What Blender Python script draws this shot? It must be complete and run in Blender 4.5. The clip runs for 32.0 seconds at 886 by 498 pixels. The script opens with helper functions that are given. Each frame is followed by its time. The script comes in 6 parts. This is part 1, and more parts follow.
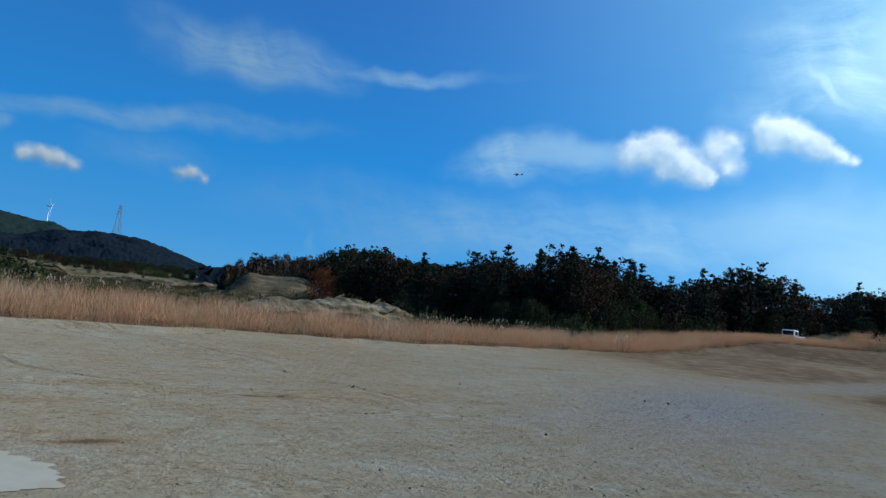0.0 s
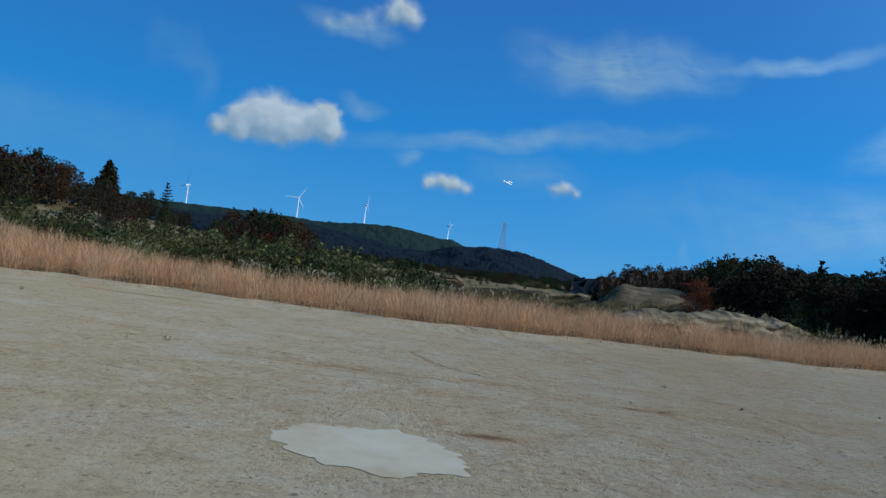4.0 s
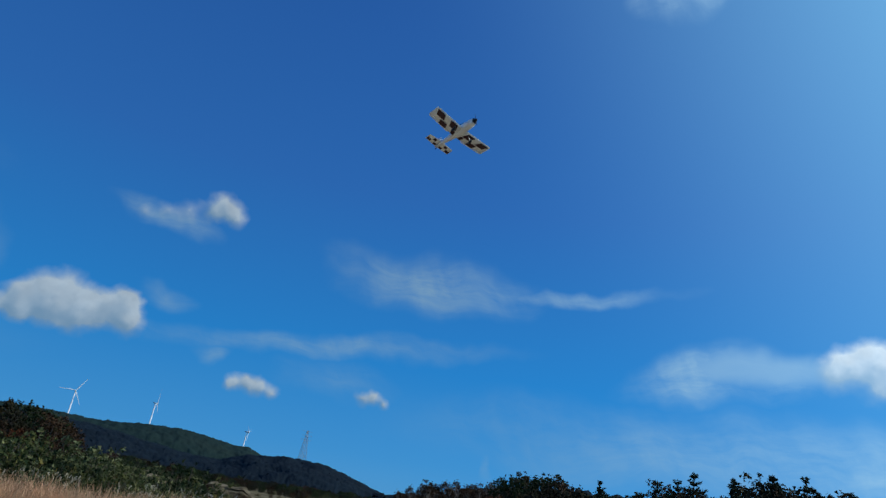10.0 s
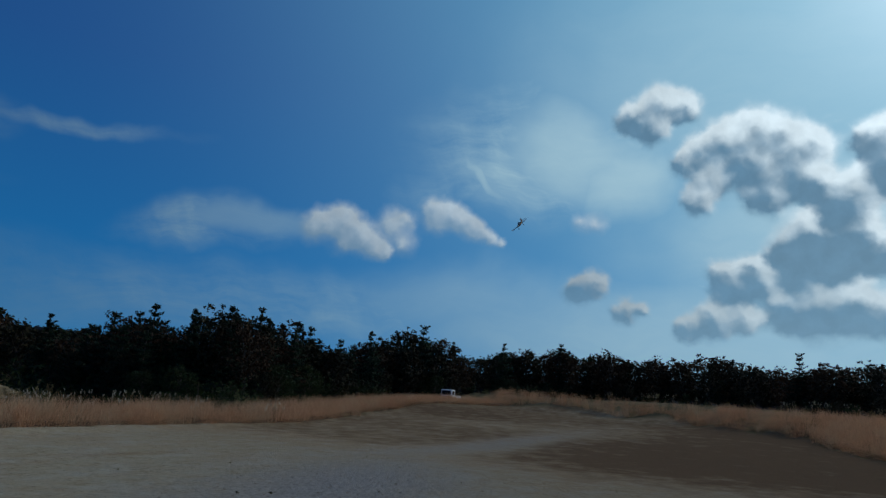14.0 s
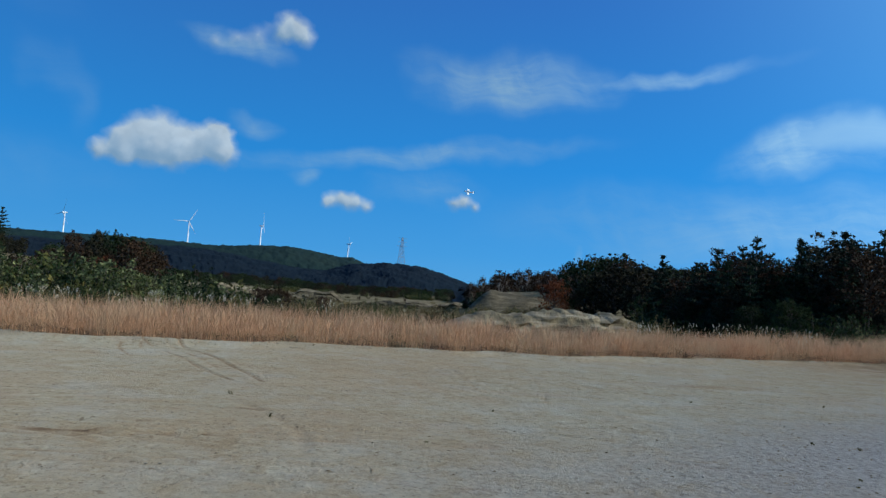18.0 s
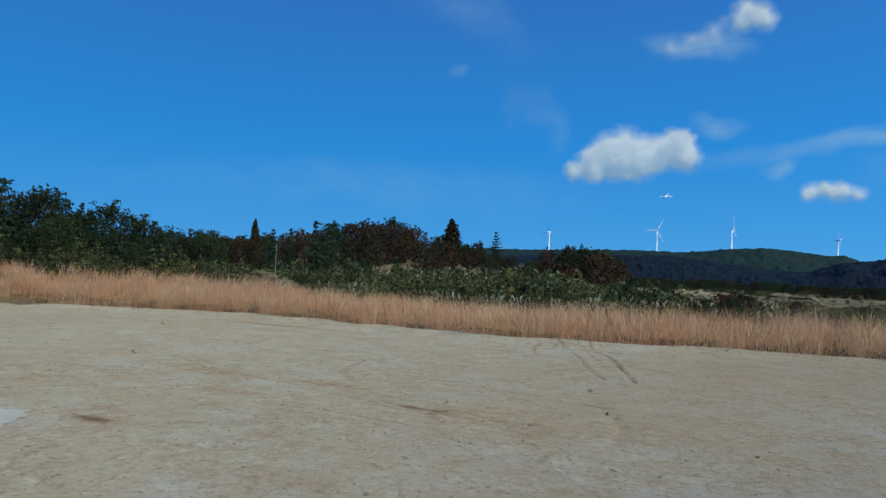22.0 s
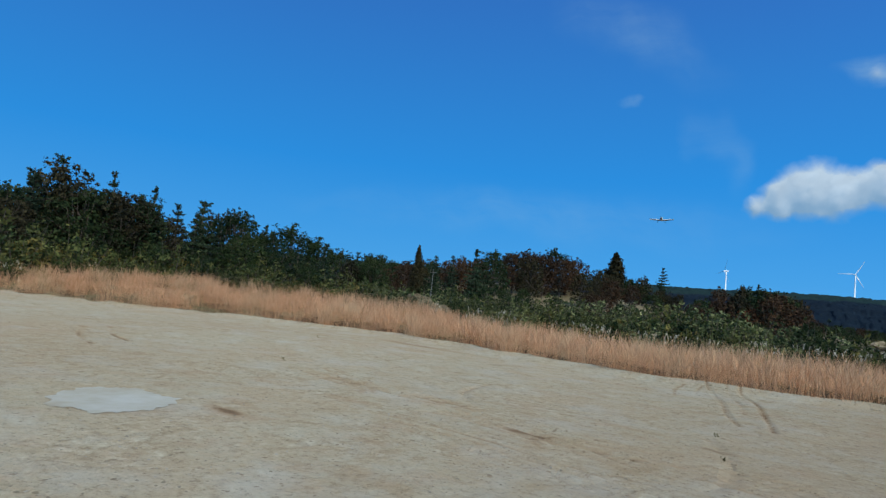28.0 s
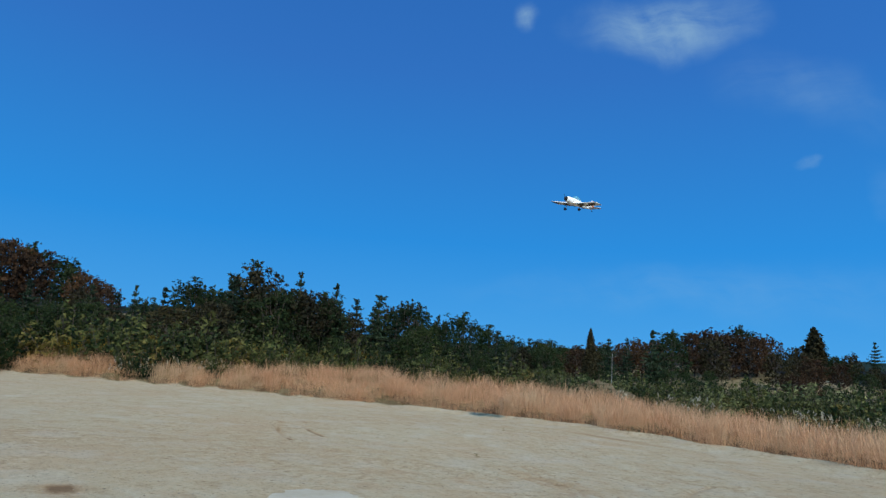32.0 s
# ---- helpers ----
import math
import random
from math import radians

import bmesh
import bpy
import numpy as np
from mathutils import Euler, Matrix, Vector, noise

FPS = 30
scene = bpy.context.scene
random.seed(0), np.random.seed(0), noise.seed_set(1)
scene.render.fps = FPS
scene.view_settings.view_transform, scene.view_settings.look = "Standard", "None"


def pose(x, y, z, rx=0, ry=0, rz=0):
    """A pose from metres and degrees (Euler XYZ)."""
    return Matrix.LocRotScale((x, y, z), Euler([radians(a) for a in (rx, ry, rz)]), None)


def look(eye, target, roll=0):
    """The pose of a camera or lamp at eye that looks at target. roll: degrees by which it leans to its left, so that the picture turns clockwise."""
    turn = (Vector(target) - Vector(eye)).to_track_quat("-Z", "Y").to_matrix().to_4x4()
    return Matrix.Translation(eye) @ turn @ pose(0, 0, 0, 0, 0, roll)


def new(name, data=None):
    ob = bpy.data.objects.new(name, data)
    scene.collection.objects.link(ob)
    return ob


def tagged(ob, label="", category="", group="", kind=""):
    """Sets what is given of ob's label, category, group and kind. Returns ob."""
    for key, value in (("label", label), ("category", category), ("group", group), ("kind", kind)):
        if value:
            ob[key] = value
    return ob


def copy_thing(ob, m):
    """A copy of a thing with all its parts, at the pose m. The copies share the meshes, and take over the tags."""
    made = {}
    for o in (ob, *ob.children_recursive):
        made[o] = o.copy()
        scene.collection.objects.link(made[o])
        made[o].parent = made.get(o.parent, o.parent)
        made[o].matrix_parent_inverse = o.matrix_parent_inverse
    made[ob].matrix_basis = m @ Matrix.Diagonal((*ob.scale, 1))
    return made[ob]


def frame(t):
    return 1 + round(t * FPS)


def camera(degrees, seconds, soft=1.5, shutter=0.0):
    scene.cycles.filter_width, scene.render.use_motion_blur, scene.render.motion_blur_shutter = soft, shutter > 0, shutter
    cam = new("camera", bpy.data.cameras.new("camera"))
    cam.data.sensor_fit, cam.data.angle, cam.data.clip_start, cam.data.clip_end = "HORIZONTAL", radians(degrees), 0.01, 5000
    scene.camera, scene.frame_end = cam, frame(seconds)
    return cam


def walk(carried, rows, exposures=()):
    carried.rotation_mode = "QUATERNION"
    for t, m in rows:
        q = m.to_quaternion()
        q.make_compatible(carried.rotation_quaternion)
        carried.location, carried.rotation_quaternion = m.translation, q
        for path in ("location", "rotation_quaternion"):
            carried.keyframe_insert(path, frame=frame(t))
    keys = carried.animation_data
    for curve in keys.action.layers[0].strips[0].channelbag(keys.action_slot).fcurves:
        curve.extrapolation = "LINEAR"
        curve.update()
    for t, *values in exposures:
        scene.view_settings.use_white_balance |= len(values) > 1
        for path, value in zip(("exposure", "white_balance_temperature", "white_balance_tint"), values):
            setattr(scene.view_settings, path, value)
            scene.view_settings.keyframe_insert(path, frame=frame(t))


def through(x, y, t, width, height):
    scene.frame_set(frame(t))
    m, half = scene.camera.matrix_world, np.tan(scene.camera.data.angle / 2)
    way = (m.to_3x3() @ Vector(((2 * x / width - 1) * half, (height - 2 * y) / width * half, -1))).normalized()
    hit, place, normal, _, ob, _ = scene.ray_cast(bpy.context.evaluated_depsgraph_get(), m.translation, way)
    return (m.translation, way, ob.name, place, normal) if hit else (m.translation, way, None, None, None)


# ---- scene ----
# ---------------------------------------------------------------- camera
def aim(x, y, z, yaw, pitch, roll):
    """A camera pose from a place and degrees: yaw to the left of +y, pitch up, roll."""
    return Matrix.Translation((x, y, z)) @ pose(0, 0, 0, 0, 0, yaw) @ pose(0, 0, 0, 90 + pitch) @ pose(0, 0, 0, 0, 0, roll)


cam = camera(66.80, 32.0, soft=1.4)
CAMERA_ROWS = [
    (0.0, aim(-0.151, -0.113, 1.630, -31.50, 4.68, 6.69)),
    (0.5, aim(-0.154, -0.095, 1.651, -25.69, 4.00, 6.22)),
    (1.0, aim(-0.153, -0.093, 1.657, -20.73, 3.57, 5.31)),
    (1.5, aim(-0.187, -0.063, 1.650, -16.35, 3.71, 5.43)),
    (2.0, aim(-0.202, -0.038, 1.637, -12.29, 3.45, 5.98)),
    (2.5, aim(-0.199, -0.014, 1.633, -8.81, 2.88, 6.28)),
    (3.0, aim(-0.196, -0.020, 1.608, -5.50, 2.54, 6.59)),
    (3.5, aim(-0.185, 0.000, 1.625, -2.63, 1.99, 6.85)),
    (4.0, aim(-0.191, -0.010, 1.631, -0.65, 1.82, 7.15)),
    (4.5, aim(-0.169, -0.043, 1.633, 1.20, 1.57, 7.13)),
    (6.5, aim(-0.118, -0.167, 1.629, 4.31, 1.87, 8.03)),
    (7.0, aim(-0.115, -0.266, 1.637, 5.57, 2.46, 8.44)),
    (7.5, aim(-0.096, -0.406, 1.635, 6.85, 4.09, 8.50)),
    (8.0, aim(-0.065, -0.535, 1.611, 8.01, 6.65, 8.89)),
    (8.5, aim(0.038, -0.563, 1.569, 8.64, 8.04, 9.41)),
    (9.0, aim(0.175, -0.517, 1.592, 7.83, 10.83, 10.25)),
    (9.5, aim(0.378, -0.421, 1.595, 0.86, 15.57, 10.72)),
    (10.0, aim(0.695, -0.267, 1.600, -14.11, 21.36, 8.97)),
    (10.5, aim(1.105, -0.085, 1.600, -31.70, 24.90, 9.85)),
    (11.0, aim(1.568, 0.115, 1.600, -46.52, 26.88, 4.64)),
    (11.5, aim(2.055, 0.326, 1.600, -57.51, 26.33, 3.39)),
    (12.0, aim(2.544, 0.541, 1.599, -67.55, 22.37, 1.12)),
    (12.5, aim(3.012, 0.768, 1.602, -72.92, 18.69, 0.21)),
    (13.0, aim(3.417, 1.082, 1.604, -71.27, 17.63, 2.29)),
    (13.5, aim(3.739, 1.466, 1.603, -64.80, 14.62, 4.46)),
    (14.0, aim(4.041, 1.763, 1.599, -57.62, 12.98, 4.15)),
    (14.5, aim(4.332, 1.845, 1.600, -53.95, 10.53, 4.91)),
    (15.0, aim(4.590, 1.735, 1.596, -43.98, 9.49, 5.73)),
    (15.5, aim(4.786, 1.676, 1.596, -36.65, 8.13, 5.25)),
    (17.5, aim(5.410, 2.118, 1.599, -15.31, 4.69, 4.53)),
    (18.0, aim(5.668, 2.234, 1.608, -8.75, 3.98, 3.96)),
    (18.5, aim(5.949, 2.363, 1.631, -1.25, 4.16, 4.46)),
    (19.0, aim(5.958, 2.479, 1.643, 4.29, 3.90, 4.18)),
    (19.5, aim(6.042, 2.540, 1.632, 11.28, 3.87, 4.55)),
    (20.0, aim(6.239, 2.545, 1.640, 17.38, 3.59, 4.57)),
    (20.5, aim(6.385, 2.491, 1.616, 21.84, 3.17, 3.33)),
    (21.0, aim(6.716, 2.530, 1.599, 25.42, 3.21, 0.12)),
    (21.5, aim(7.047, 2.551, 1.607, 28.51, 2.98, -0.10)),
    (22.0, aim(7.333, 2.476, 1.602, 29.82, 2.56, 1.94)),
    (22.5, aim(7.577, 2.459, 1.593, 31.60, 2.87, 2.54)),
    (23.0, aim(7.804, 2.526, 1.595, 33.40, 2.47, 2.77)),
    (23.5, aim(7.835, 2.539, 1.586, 34.83, 2.12, 2.87)),
    (24.0, aim(7.857, 2.590, 1.575, 36.79, 1.90, 3.19)),
    (24.5, aim(7.849, 2.600, 1.573, 37.97, 2.01, 3.61)),
    (26.5, aim(7.945, 2.642, 1.553, 40.51, 3.81, 4.40)),
    (27.0, aim(7.957, 2.658, 1.551, 41.83, 4.01, 4.62)),
    (27.5, aim(7.966, 2.674, 1.548, 42.99, 4.14, 4.97)),
    (28.0, aim(7.972, 2.680, 1.551, 43.88, 4.30, 5.19)),
    (28.5, aim(7.981, 2.693, 1.553, 45.19, 4.32, 5.30)),
    (29.0, aim(7.982, 2.696, 1.556, 46.10, 4.56, 5.20)),
    (29.5, aim(7.996, 2.701, 1.560, 47.45, 4.79, 5.34)),
    (30.0, aim(7.974, 2.688, 1.558, 48.21, 5.47, 5.54)),
    (30.5, aim(7.858, 2.702, 1.558, 49.84, 7.33, 5.74)),
    (31.0, aim(7.654, 2.705, 1.546, 51.90, 9.52, 4.93)),
    (31.5, aim(7.381, 2.677, 1.570, 54.46, 10.31, 4.01)),
    (32.0, aim(7.153, 2.693, 1.577, 58.32, 10.48, 3.78)),
]
walk(cam, CAMERA_ROWS, [
    (0.0, -0.12), (2.0, -0.15), (4.5, -0.1), (8.0, -0.03), (9.5, -0.1), (10.3, -0.5), (11.0, -1.25), (12.0, -2.15), (12.5, -2.1), (13.0, -1.85),
    (14.0, -1.20), (15.0, -0.72), (16.0, -0.42), (18.0, -0.02), (24.0, 0.05), (28.0, 0.15), (32.0, 0.15),
])

# ---------------------------------------------------------------- sky, sun
SUN_AZ, SUN_EL = -111.0, 37.0          # degrees; azimuth counts to the left of +y


def way_of(az, el):
    a, e = radians(az), radians(el)
    return Vector((-math.sin(a) * math.cos(e), math.cos(a) * math.cos(e), math.sin(e)))


class Nodes:
    """A short hand for node trees."""

    def __init__(self, tree):
        self.tree, self.nodes, self.links = tree, tree.nodes, tree.links

    def add(self, kind):
        return self.nodes.new(kind)

    def put(self, socket, value):
        if isinstance(value, bpy.types.NodeSocket):
            self.links.new(value, socket)
        elif value is not None:
            socket.default_value = value

    def math(self, op, a, b=None, c=None, clamp=False):
        n = self.add("ShaderNodeMath")
        n.operation, n.use_clamp = op, clamp
        for s, v in zip(n.inputs, (a, b, c)):
            self.put(s, v)
        return n.outputs[0]

    def vec(self, op, a, b=None, c=None):
        n = self.add("ShaderNodeVectorMath")
        n.operation = op
        for s, v in zip(n.inputs, (a, b, c)):
            self.put(s, (v, v, v) if isinstance(v, float) else v)
        return n.outputs["Value"] if op in ("LENGTH", "DOT_PRODUCT", "DISTANCE") else n.outputs[0]

    def xyz(self, x, y, z=0.0):
        n = self.add("ShaderNodeCombineXYZ")
        for s, v in zip(n.inputs, (x, y, z)):
            self.put(s, v)
        return n.outputs[0]

    def noise(self, vector, scale, detail=4.0, rough=0.55, colour=False, distort=0.0):
        n = self.add("ShaderNodeTexNoise")
        self.put(n.inputs["Vector"], vector)
        n.inputs["Scale"].default_value, n.inputs["Detail"].default_value = scale, detail
        n.inputs["Roughness"].default_value, n.inputs["Distortion"].default_value = rough, distort
        return n.outputs["Color" if colour else "Fac"]

    def span(self, value, a, b, c=0.0, d=1.0, smooth=False):
        n = self.add("ShaderNodeMapRange")
        n.interpolation_type = "SMOOTHSTEP" if smooth else "LINEAR"
        for s, v in zip(n.inputs, (value, a, b, c, d)):
            self.put(s, v)
        return n.outputs[0]

    def mix(self, fac, a, b, blend="MIX"):
        n = self.add("ShaderNodeMix")
        n.data_type, n.blend_type = "RGBA", blend
        self.put(n.inputs[0], fac)
        for s, v in ((n.inputs[6], a), (n.inputs[7], b)):
            self.put(s, (*v, 1.0) if isinstance(v, tuple) and len(v) == 3 else v)
        return n.outputs[2]

    def ramp(self, fac, *stops):
        n = self.add("ShaderNodeValToRGB")
        self.put(n.inputs[0], fac)
        e = n.color_ramp.elements
        while len(e) < len(stops):
            e.new(0.5)
        for s, (p, c) in zip(e, stops):
            s.position, s.color = p, (*c, 1.0)
        return n.outputs[0]


world = bpy.data.worlds.new("sky")
scene.world = world
world.use_nodes = True
W = Nodes(world.node_tree)
W.nodes.clear()
sky = W.add("ShaderNodeTexSky")
sky.sky_type, sky.sun_disc = "NISHITA", False
sky.sun_elevation, sky.sun_rotation = radians(SUN_EL), radians(-SUN_AZ)
sky.air_density, sky.dust_density, sky.ozone_density = 1.0, 0.4, 2.5
heading = W.add("ShaderNodeTexCoord").outputs["Generated"]
split = W.add("ShaderNodeSeparateXYZ")
W.put(split.inputs[0], heading)
dx, dy, dz = split.outputs
az = W.math("MULTIPLY", W.math("ARCTAN2", W.math("MULTIPLY", dx, -1.0), dy), 180 / math.pi)
el = W.math("MULTIPLY", W.math("ARCSINE", dz), 180 / math.pi)
near_sun = W.vec("DOT_PRODUCT", heading, tuple(way_of(SUN_AZ, SUN_EL)))
# deeper blue than the plain model, paler to the horizon and round the sun
lum = W.add("ShaderNodeRGBToBW")
W.put(lum.inputs[0], sky.outputs[0])
tone = W.ramp(W.span(el, 0, 50), (0.0, (0.082, 0.312, 0.61)), (0.07, (0.050, 0.278, 0.625)), (0.22, (0.022, 0.236, 0.64)), (0.5, (0.030, 0.167, 0.54)), (1.0, (0.022, 0.112, 0.43)))
blue = W.vec("MULTIPLY", tone, W.math("MULTIPLY", W.math("POWER", lum.outputs[0], 0.25), W.span(near_sun, -0.85, 0.8, 7.7, 11.5)))
plan = W.xyz(az, el)
rough = W.vec("SUBTRACT", W.noise(plan, 0.36, 6.0, 0.52, True), (0.5, 0.5, 0.5))
soft_rough = W.vec("SUBTRACT", W.noise(plan, 0.11, 3.0, 0.5, True), (0.5, 0.5, 0.5))
knob_noise = W.vec("SUBTRACT", W.noise(plan, 0.9, 4.0, 0.48, True), (0.5, 0.5, 0.5))
puffed = W.vec("ADD", plan, W.vec("ADD", W.vec("MULTIPLY", knob_noise, (1.1, 1.0, 0.0)), W.vec("MULTIPLY", soft_rough, (1.0, 0.6, 0.0))))
modelled = W.span(W.noise(puffed, 0.7, 4.0, 0.5), 0.3, 0.7, 0.88, 1.08)
fibre_turn = W.add("ShaderNodeVectorRotate")
fibre_turn.rotation_type = "Z_AXIS"
fibre_turn.inputs["Angle"].default_value = radians(-62)
W.put(fibre_turn.inputs["Vector"], W.vec("ADD", plan, W.vec("MULTIPLY", soft_rough, (5.0, 3.0, 0.0))))
fibres = W.noise(W.vec("MULTIPLY", fibre_turn.outputs[0], (0.10, 0.42, 0.0)), 1.0, 5.0, 0.55)
streaks = W.noise(W.vec("MULTIPLY", W.vec("ADD", plan, W.vec("MULTIPLY", soft_rough, (7.0, 6.0, 0.0))), (0.085, 0.34, 0.0)), 1.0, 8.0, 0.66)
wispy = W.vec("ADD", plan, W.vec("ADD", W.vec("MULTIPLY", soft_rough, (9.0, 5.0, 0.0)), W.vec("MULTIPLY", rough, (1.6, 1.0, 0.0))))
state = {"heap": None, "heap_light": None, "thin": None, "bank": None, "bank_light": None, "bulk": None, "soft": None}


def joined(key, value, op="MAXIMUM"):
    state[key] = value if state[key] is None else W.math(op, state[key], value)


def offset(space, a, e, w, h, tilt=0.0):
    """How far a direction lies from a cloud's middle, in cloud radii."""
    d = W.vec("SUBTRACT", space, (a, e, 0.0))
    if tilt:
        turn = W.add("ShaderNodeVectorRotate")
        turn.rotation_type = "Z_AXIS"
        W.put(turn.inputs["Vector"], d)
        turn.inputs["Angle"].default_value = radians(tilt)
        d = turn.outputs[0]
    return W.vec("MULTIPLY", d, (2.0 / w, 2.0 / h, 0.0))


running = {"heap": puffed, "bank": puffed}


def puffs(name, balls, bulk=False):
    """A heaped cloud of round puffs (azimuth, elevation, radius, weight), summed into a density, which runs along in z, and into how far each one's face is turned to the sun."""
    for a, e, r, k in balls:
        d = W.vec("MULTIPLY", W.vec("SUBTRACT", running[name], (a, e, 0.0)), (0.54 / r, 0.58 / r, 0.0))
        near = W.math("SUBTRACT", 1.0, W.vec("LENGTH", d), clamp=True)
        weight = W.math("MULTIPLY", near, near)
        if bulk:
            joined("bulk", W.math("MULTIPLY", weight, k), "ADD")
        else:
            weight = W.math("MULTIPLY", weight, k)
        joined(name + "_light", W.math("MULTIPLY", weight, W.vec("DOT_PRODUCT", d, (-0.55, 0.95, 0.0))), "ADD")
        running[name] = W.vec("ADD", running[name], W.xyz(0.0, 0.0, weight))


def heap(balls):
    puffs("heap", balls)


def bank(balls):
    puffs("bank", balls, True)


def veil(a, e, w, h, thick=0.5, tilt=0.0, kind="thin"):
    """A thin veil or streak of high cloud; of kind soft: a milky one without streaks."""
    d = offset(wispy, a, e, w * 1.2, h * 1.2, tilt)
    joined(kind, W.math("MULTIPLY", W.span(W.vec("LENGTH", d), 1.1, 0.15, smooth=True), thick))


# fair-weather heaps over the hills and the wood
heap([(19.1, 9.3, 0.67, 0.8), (17.5, 10, 1.14, 1), (16.0, 10.7, 1.52, 1), (14.7, 11.2, 1.42, 1), (13.3, 10.8, 1.32, 1), (11.9, 10.6, 1.13, 1), (10.7, 11.3, 1.12, 1), (10.2, 11.7, 0.74, 1), (10.1, 10.3, 1.03, 0.9), (13.5, 9.9, 1.23, 0.9), (15.5, 9.8, 1.14, 0.9), (17.4, 9.3, 0.86, 0.7)])
heap([(5.5, 20.9, 1.01, 0.8), (4.5, 20.5, 0.92, 0.8), (6.3, 20.3, 0.85, 0.6), (8.2, 19.7, 0.95, 0.35), (9.8, 19.3, 0.79, 0.3), (11.5, 18.8, 0.62, 0.22)])
heap([(1.1, 7.3, 0.62, 0.6), (-0, 7.5, 0.66, 0.7), (-1.1, 7.4, 0.69, 0.65), (-2.1, 7.1, 0.47, 0.5)])
heap([(-9.3, 7.8, 0.54, 0.45), (-10.2, 8, 0.57, 0.55), (-11.2, 7.7, 0.48, 0.5)])
heap([(-48.4, 14.9, 1.23, 0.9), (-47.1, 14.3, 1.33, 0.7), (-46.1, 13.6, 1.13, 0.5), (-49.5, 14.1, 1.34, 0.9), (-50.6, 13.4, 1.25, 0.9), (-51.8, 12.6, 0.96, 0.9), (-52.6, 12.2, 0.58, 0.8), (-52.9, 14.8, 1.25, 0.5), (-54.1, 15.2, 0.86, 0.5), (-49.1, 12.8, 1.15, 0.5), (-54, 13.2, 1.25, 0.4)])
heap([(-56.6, 16.3, 0.95, 0.95), (-57.7, 16, 1.05, 1), (-58.9, 15.4, 1.05, 1), (-60.2, 14.7, 0.95, 0.9), (-61.6, 14, 0.66, 0.8), (-62.6, 13.7, 0.38, 0.6), (-56.8, 15.2, 1.05, 0.7)])
heap([(-69.4, 15.7, 0.8, 0.4), (-70.8, 15.6, 0.88, 0.45)])
# the bank towards the sun
bank([(-103.8, 29.2, 1.37, 0.3), (-105.5, 29.1, 1.23, 0.4), (-102, 29.1, 1.12, 0.3), (-99.6, 28.3, 0.97, 0.3), (-98.5, 27, 0.87, 0.25), (-100.1, 25.8, 0.97, 0.3), (-106.7, 27.1, 2.42, 1.5), (-103.4, 25.8, 2.14, 1.4), (-109.4, 28.5, 1.96, 1.5), (-105.3, 23.9, 1.61, 1.3), (-108.5, 24.4, 2.68, 1.7), (-112.2, 26.3, 2.92, 1.7), (-112, 30, 2.14, 1.5), (-109.5, 30.7, 0.77, 0.4), (-113.5, 22.8, 3.29, 1.7)])
bank([(-99.2, 19.8, 1.67, 0.5), (-98, 20.5, 0.97, 0.4), (-102, 18.9, 2.2, 1.1), (-104.7, 18.5, 1.73, 1.1), (-99.6, 16.9, 2.67, 1.6), (-96.1, 16.1, 2.06, 1.5), (-102.6, 15.6, 2.53, 1.6), (-106.2, 16.6, 2.44, 1.5), (-94.2, 15.3, 1.35, 1.1), (-107.5, 19.4, 1.3, 0.5), (-109.5, 17, 2.76, 1.6), (-104.6, 13.5, 1.28, 1)])
bank([(-93.6, 20.8, 1.97, 0.5), (-91.7, 21.1, 1.4, 0.45), (-95.5, 20.6, 1.17, 0.5), (-92.4, 18.7, 1.82, 0.8), (-90, 17, 1.86, 0.9), (-88.9, 16.2, 1.16, 0.9), (-93.8, 18.6, 1.54, 0.6), (-83.5, 22.8, 1.68, 0.45), (-85.5, 22.1, 1.75, 0.5), (-81, 21.8, 1.7, 0.4), (-79.1, 21.2, 1.33, 0.4), (-87.5, 20.9, 1.64, 0.5), (-82.9, 20.3, 2.25, 0.6), (-85.8, 19.2, 2.12, 0.6), (-87.7, 18.1, 1.36, 0.7), (-79.8, 19, 1.52, 0.35), (-77.8, 20.5, 1.05, 0.3), (-84.2, 17.4, 1.4, 0.5), (-79, 17.4, 1.24, 0.3)])
bank([(-76, 25.1, 1.61, 0.5), (-73.8, 24.2, 1.34, 0.9), (-78.2, 24.9, 1.23, 0.3), (-75.4, 23.2, 1.24, 0.5)])
bank([(-87.3, 14, 2.17, 1.3), (-90.1, 13.9, 1.94, 1.3), (-85.8, 12.7, 1.73, 1.2), (-88.5, 12, 1.86, 1.2), (-91.8, 12.7, 1.55, 0.8), (-94, 12.6, 1.51, 0.7), (-82.9, 12, 1.02, 0.6), (-81, 11.4, 1.3, 0.6), (-83.3, 10.8, 1.47, 1), (-81.4, 10, 1.29, 0.9), (-86.2, 10.7, 1.26, 0.9), (-98.1, 11.9, 1.66, 0.8), (-95.9, 11.1, 1.46, 1), (-99.7, 11.5, 1.08, 0.6), (-97.2, 10.6, 1.43, 1.1), (-102.2, 10.5, 1.54, 1), (-104.6, 11.1, 1.61, 1), (-106.8, 11.7, 1.54, 1.1)])
